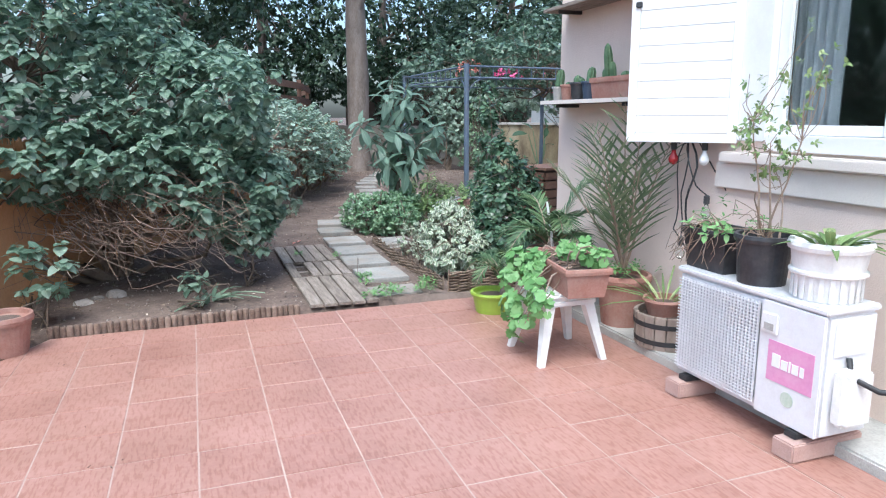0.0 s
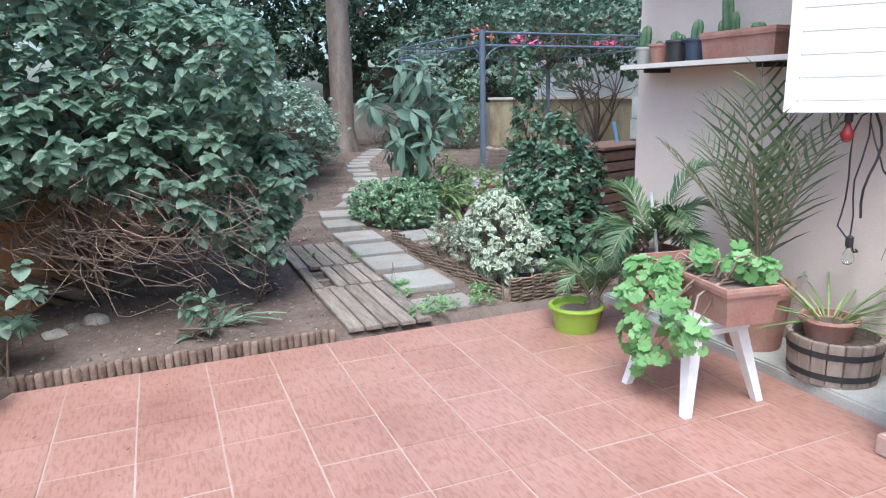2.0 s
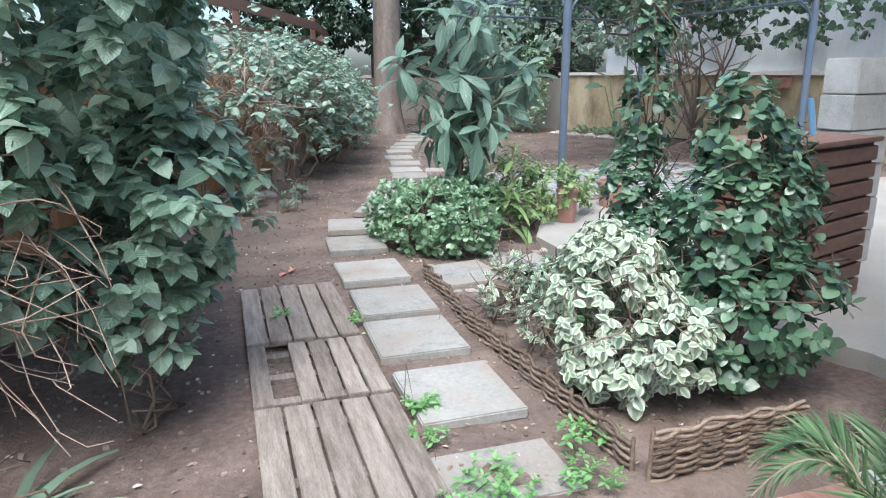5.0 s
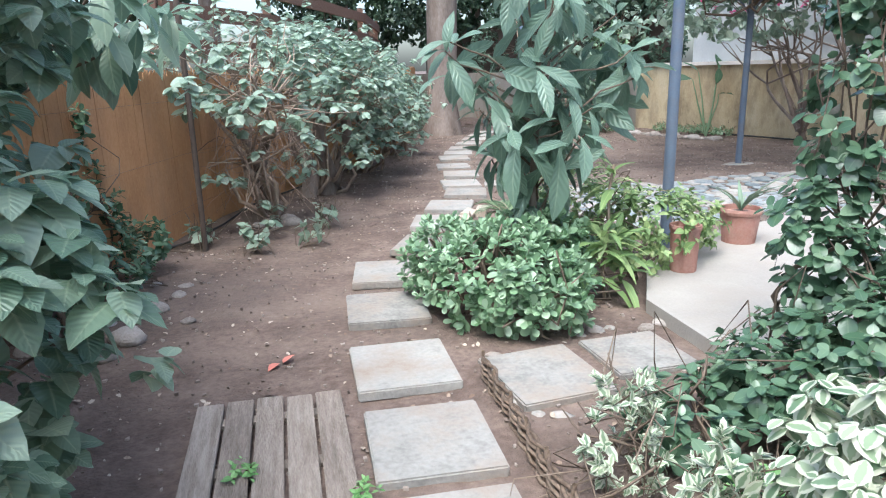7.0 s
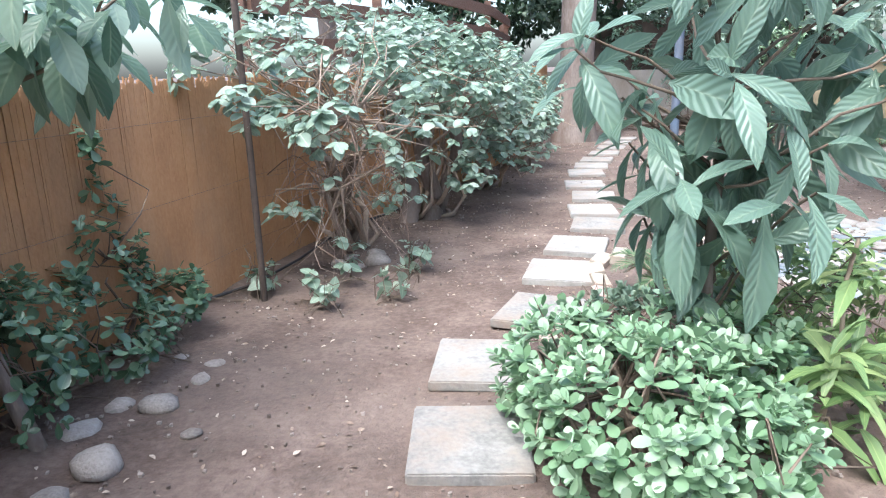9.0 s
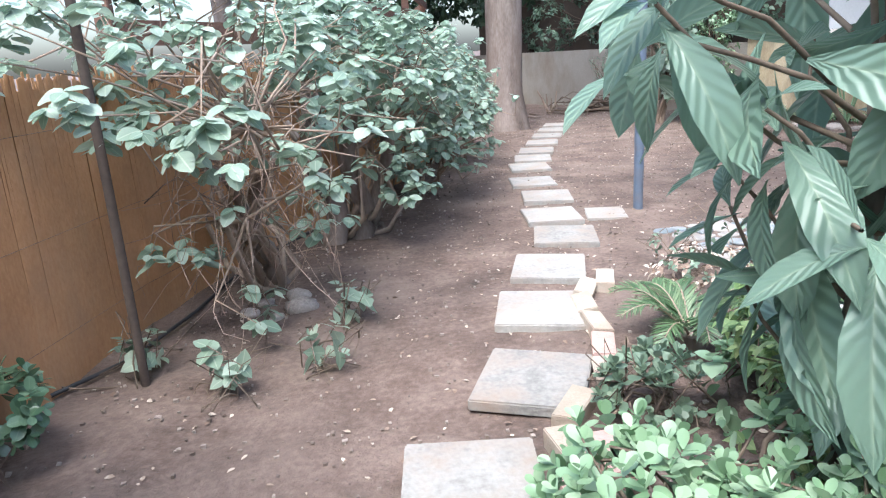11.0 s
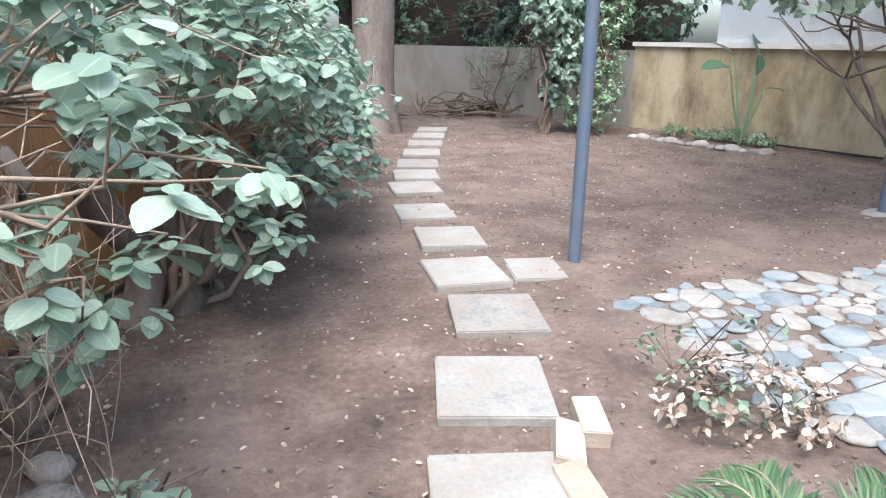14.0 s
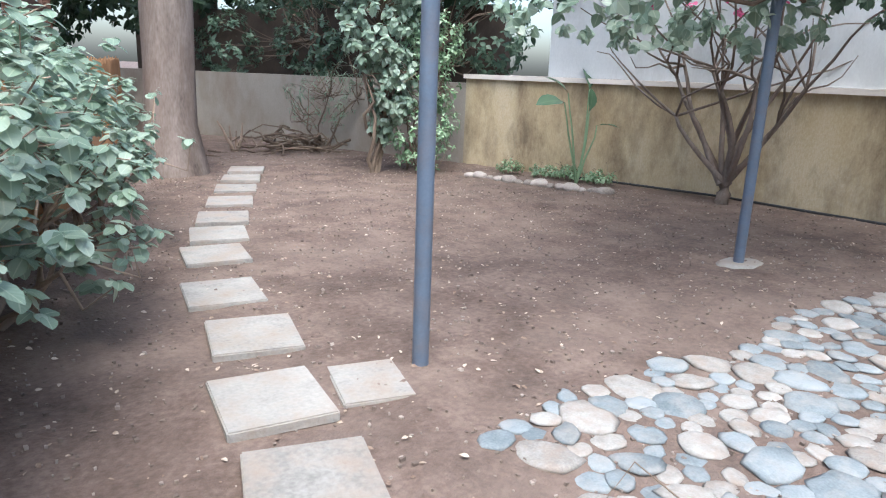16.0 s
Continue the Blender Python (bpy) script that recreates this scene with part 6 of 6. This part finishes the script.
# ---- stones, bricks, litter ----
ROCKS = [stone_mesh(1, 0.8, 0.62, s) for s in range(5)]
for me in ROCKS:
    me.materials.append(M["rock"])
WHITE = stone_mesh(1, 0.8, 0.7, 9)
WHITE.materials.append(M["pebble_white"])


def rock(x, y, s, i, z=0.0, white=False, label="rounded grey field stone lying on soil", group="field stones"):
    o = new("stone", WHITE if white else ROCKS[i % 5])
    o.matrix_world = pose(x, y, z + s * 0.30, 0, 0, i * 67) @ Matrix.Diagonal((s, s, s * (0.72 + 0.12 * (i % 3)), 1))
    return tagged(o, "small white pebble at the bed's edge" if white else label, "stone", "white pebbles" if white else group)


for i, (x, y, s) in enumerate(((0.51, 8.09, 0.095), (0.36, 8.10, 0.07), (0.46, 7.68, 0.11), (0.62, 8.45, 0.065), (0.60, 8.31, 0.06), (0.45, 8.54, 0.05), (0.70, 7.88, 0.045), (0.40, 7.50, 0.08), (0.08, 7.62, 0.10), (0.30, 7.9, 0.09), (1.22, 10.20, 0.085), (1.24, 10.02, 0.10), (1.05, 10.15, 0.07), (0.98, 10.02, 0.065), (1.12, 9.92, 0.05), (-0.50, 5.36, 0.11), (-0.70, 5.18, 0.09), (-0.62, 5.30, 0.07), (2.90, 7.18, 0.06), (2.80, 7.15, 0.05))):
    rock(x, y, s * 0.85, i)
for i, (x, y) in enumerate(((2.37, 7.08), (2.47, 7.14), (2.56, 7.18), (2.64, 7.20), (2.03, 6.50), (2.10, 6.47), (2.01, 6.72), (1.98, 6.62), (2.02, 7.02), (2.45, 6.55))):
    rock(x, y, 0.032 + 0.006 * (i % 3), i, white=True)
for i in range(14):
    f = i / 13
    rock(7.25 + 0.62 * f, 15.65 - 1.6 * f, 0.085 + 0.03 * math.sin(i * 2.1), i, white=False, label="flat pale border stone at the far bed", group="border stones")


def brick(x, y, rz, mat, rx=0.0, z=0.035):
    bm = bmesh.new()
    box(bm, -0.11, 0.11, -0.045, 0.045, -0.035, 0.035, 0.004)
    for v in bm.verts:
        v.co += Vector((1, 1, 1)) * 0.004 * noise.noise(v.co * 20 + Vector((x, y, 0)))
    o = part("brick", bm, M[mat])
    o.matrix_world = pose(x, y, z, rx, 0, rz)
    return tagged(o, "worn yellow brick set as bed edging" if mat == "brick_yellow" else "pink brick set as bed edging", "brick", "edging bricks")


for x, y, rz, mat, rx in ((2.80, 9.86, 68, "brick_yellow", 0), (2.655, 9.76, 60, "brick_yellow", 12), (2.575, 9.55, 80, "brick_yellow", -14), (2.535, 9.31, 84, "brick_yellow", 6), (2.475, 9.08, 70, "brick_pink", 0), (2.40, 8.86, 75, "brick_yellow", -8), (2.20, 8.66, 52, "brick_yellow", 0), (2.10, 8.42, 95, "brick_yellow", 0), (2.20, 8.36, 95, "brick_pink", 0), (2.05, 8.16, 88, "brick_pink", 0)):
    brick(x, y, rz, mat, rx)

# bed of flat river pebbles
PEB = []
for s in range(6):
    for nm, mat in (("grey", "pebble_grey"), ("white", "pebble_white")):
        me = stone_mesh(1.0, 0.72 + 0.05 * s, 0.5, s + 20, 0.45)
        me.materials.append(M[mat])
        PEB.append(me)
bed = thing("pebble_bed", (0, 0, 0), "bed of flat grey and white river stones set in soil", "pebbles", kind="structure")
pts = []
for _ in range(60000):
    x, y = RNG.uniform(3.2, 7.4), RNG.uniform(8.5, 10.85)
    if y > 10.80 - 0.05 * math.sin(x * 4) or x < 3.52 + max(0, 9.6 - y) * 0.25 + 0.06 * math.sin(y * 5) or (x < 4.9 and y < 8.5 + (x - 3.3) * 0.05 + 0.45):
        continue
    r = 0.040 + 0.062 * RNG.random() ** 1.1
    if all((x - a) ** 2 + (y - b) ** 2 > (0.90 * (r + c)) ** 2 for a, b, c in pts):
        pts.append((x, y, r))
pts.sort(key=lambda p: (p[0] - 3.6) ** 2 + (p[1] - 10.2) ** 2)
for i, (x, y, r) in enumerate(pts[:430]):
    o = new("pebble", PEB[int(RNG.integers(6)) * 2 + (1 if RNG.random() < 0.44 else 0)])
    o.parent = bed
    o.matrix_world = pose(x, y, soil_height(x, y) + 0.001 + RNG.uniform(-0.006, 0.005), RNG.normal(0, 2.5), RNG.normal(0, 2.5), RNG.uniform(0, 360)) @ Matrix.Diagonal((r * 1.12, r * 1.12, r * 0.8, 1))

# litter: dry leaves and chips on the soil
n = 8500
LX, LY = RNG.uniform(-1.5, 9.0, n), RNG.uniform(4.6, 20.0, n)
keep = (LX > (LY - 8.0) * 0.37 - 0.1) & (LX < 9.1 - (LY - 12).clip(0) * 0.3) & ~((LX > 2.8) & (LY < 8.6)) & ~((LX > 3.4) & (LY < 10.8) & (LY > 8.4))
LX, LY = LX[keep], LY[keep]
n = len(LX)
az = RNG.uniform(0, 6.28, n)
Pz = np.array([soil_height(x, y) + 0.006 for x, y in zip(LX, LY)])
lit = thing("leaf_litter", (0, 0, 0), "scattered dry leaves and bits on the soil", "litter", kind="stuff")
leaves("fallen_leaves", np.stack([LX, LY, Pz], 1), np.stack([np.cos(az), np.sin(az), RNG.normal(0.1, 0.2, n)], 1), np.stack([RNG.normal(0, 0.3, n), RNG.normal(0, 0.3, n), np.ones(n)], 1), RNG.uniform(0.010, 0.034, n), SMALL, M["dry_leaf"], lit)
n = 20000
CX, CY = RNG.uniform(-1.5, 9.0, n), RNG.uniform(4.6, 19.0, n)
keep = (CX > (CY - 8.0) * 0.37 - 0.1) & (CX < 9.1 - (CY - 12).clip(0) * 0.3) & ~((CX > 2.8) & (CY < 8.6))
CX, CY = CX[keep], CY[keep]
n = len(CX)
cube = np.array([(x, y, z) for x in (-1, 1) for y in (-1, 1) for z in (-1, 1)], float)
cf = np.array([(0, 1, 3, 2), (4, 6, 7, 5), (0, 4, 5, 1), (2, 3, 7, 6), (0, 2, 6, 4), (1, 5, 7, 3)])
sz = RNG.uniform(0.002, 0.0075, (n, 1, 1)) * RNG.uniform(0.6, 1.2, (n, 1, 3))
V = cube[None] * (1 + RNG.normal(0, 0.25, (n, 8, 3))) * sz
V += np.stack([CX, CY, np.array([soil_height(x, y) + 0.003 for x, y in zip(CX, CY)])], 1)[:, None, :]
o = quads("soil_crumbs", V.reshape(-1, 3), (cf[None] + (np.arange(n) * 8)[:, None, None]).reshape(-1, 4), M["crumb"], lit, smooth=False)
o["kind"] = "stuff"
n = 46
LX, LY = np.concatenate([RNG.uniform(-0.75, 2.3, 26), RNG.uniform(-0.9, 0.2, 20)]), np.concatenate([4.42 - np.abs(RNG.normal(0, 0.5, 26)), RNG.uniform(2.2, 4.2, 20)])
az = RNG.uniform(0, 6.28, n)
pl = thing("patio_litter", (0, 0, 0), "few dry leaf bits on the terrace tiles", "litter", kind="stuff")
leaves("dry_bit", np.stack([LX, LY, np.full(n, 0.004)], 1), np.stack([np.cos(az), np.sin(az), np.full(n, 0.06)], 1), np.tile([0.0, 0.1, 1.0], (n, 1)), RNG.uniform(0.012, 0.035, n), LANCE, M["dark_wood"], pl)
red = thing("red_leaf", (1.14, 7.22, 0.015), "fallen red leaf on the soil path", "leaf")
leaves("blade", np.array([(0, 0, 0.0), (0.02, 0.0, 0.0)]), np.array([(-0.6, -0.8, 0.1), (0.7, 0.6, 0.4)]), np.array([(0, 0.2, 1.0)] * 2), np.array([0.07, 0.065]), OVATE, M["petal_coral"], red)
trough("wall_planter", (9.01, 11.60, 0.97), 0.13, 0.26, 0.15, "terracotta", "small terracotta planter fixed to the ochre wall")
hose = thing("irrigation_hose", (0, 0, 0), "thin black irrigation hose lying by the fence", "hose")
tube_part("pipe", [([(0.3, 9.3, 0.03), (0.52, 9.57, 0.03), (0.71, 10.09, 0.035), (0.82, 10.6, 0.03), (0.95, 11.0, 0.03), (1.6, 12.2, 0.03)], 0.009, 0.009)], M["rubber"], hose, "", 7)
hose2 = thing("irrigation_hose", (0, 0, 0), "black irrigation hose along the ochre wall", "hose")
tube_part("pipe", [([(9.02, 11.0, 0.04), (8.97, 12.1, 0.03), (8.83, 13.3, 0.04), (8.58, 14.4, 0.03), (8.25, 15.2, 0.04)], 0.014, 0.014)], M["rubber"], hose2, "", 7)

# slatted chest and block pile beside the house
chest = thing("slatted_chest", (3.52, 5.72, 0.085), "reddish brown slatted wooden chest", "chest", rz=18)
for i in range(9):
    box_part("slat", (-0.34, 0.34, -0.222, -0.20, 0.02 + i * 0.085, 0.02 + i * 0.085 + 0.070), M["brown_wood"], chest, "", 0.003)
    box_part("slat", (-0.362, -0.34, -0.20, 0.20, 0.02 + i * 0.085, 0.02 + i * 0.085 + 0.070), M["brown_wood"], chest, "", 0.003)
box_part("lid", (-0.37, 0.37, -0.23, 0.23, 0.79, 0.815), M["brown_wood"], chest, "", 0.004)
box_part("inner_box", (-0.338, 0.34, -0.198, 0.20, 0.0, 0.788), M["dark_wood"], chest, "", 0.0)
blue = thing("blue_tube", (3.66, 5.78, 0.90), "short pale blue plastic tube leaning on the chest", "tube")
tube_part("tube", [([(0, 0, 0), (-0.02, 0, 0.09), (-0.045, 0, 0.18)], 0.016, 0.016)], M["blue_tube"], blue, "", 10)
blk = thing("block_pile", (4.33, 6.15, 0.085), "pile of grey concrete blocks beside the house", "blocks", rz=12)
for i in range(6):
    box_part("block", (-0.19 + 0.01 * (i % 2), 0.19 + 0.01 * (i % 2), -0.10, 0.10, i * 0.2, i * 0.2 + 0.196), M["concrete"], blk, "", 0.006)


# ---- patio tiles ----
def clip_poly(poly, nx, ny, c):
    """Keep the side where nx*x + ny*y >= c."""
    out = []
    for a, b in zip(poly, poly[1:] + poly[:1]):
        da, db = nx * a[0] + ny * a[1] - c, nx * b[0] + ny * b[1] - c
        if da >= 0:
            out.append(a)
        if (da >= 0) != (db >= 0):
            f = da / (da - db)
            out.append((a[0] + (b[0] - a[0]) * f, a[1] + (b[1] - a[1]) * f))
    return out


TX, TY, TP, TQ = 0.395, 1.889, 0.319, 0.3175
full = bmesh.new()
box(full, -TP / 2 + 0.0025, TP / 2 - 0.0025, -TQ / 2 + 0.0025, TQ / 2 - 0.0025, -0.008, 0.0, 0.0020)
tile_me = bpy.data.meshes.new("tile")
full.to_mesh(tile_me)
full.free()
tile_me.materials.append(M["tile"])
far_tiles = bmesh.new()
for i in range(-9, 7):
    for j in range(-16, 8):
        cx, cy = TX + (i + 0.5) * TP, TY + (j + 0.5) * TQ
        poly = [(cx - TP / 2 + 0.002, cy - TQ / 2 + 0.002), (cx + TP / 2 - 0.002, cy - TQ / 2 + 0.002), (cx + TP / 2 - 0.002, cy + TQ / 2 - 0.002), (cx - TP / 2 + 0.002, cy + TQ / 2 - 0.002)]
        cut = clip_poly(poly, -1, 0, -2.548)
        # slanting garden side of the terrace
        ex, ey = 1.55, 2.83
        cut = clip_poly(cut, ey / 3.227, -ex / 3.227, (-0.79 * ey - 4.43 * ex) / 3.227) if cut else cut
        if len(cut) < 3:
            continue
        if cy < 0.7:
            prism(far_tiles, cut, -0.008, 0.0)
            continue
        dz = 0.0012 * math.sin(i * 2.7 + j * 1.3)
        if len(cut) == 4 and cut == poly:
            o = new("tile", tile_me)
            o.location = (cx, cy, dz)
        else:
            bm = bmesh.new()
            prism(bm, cut, -0.008, dz)
            o = part("tile", bm, M["tile"])
        o.parent = patio
o = part("tiles_underfoot", far_tiles, M["tile"], patio)
o["kind"] = "stuff"
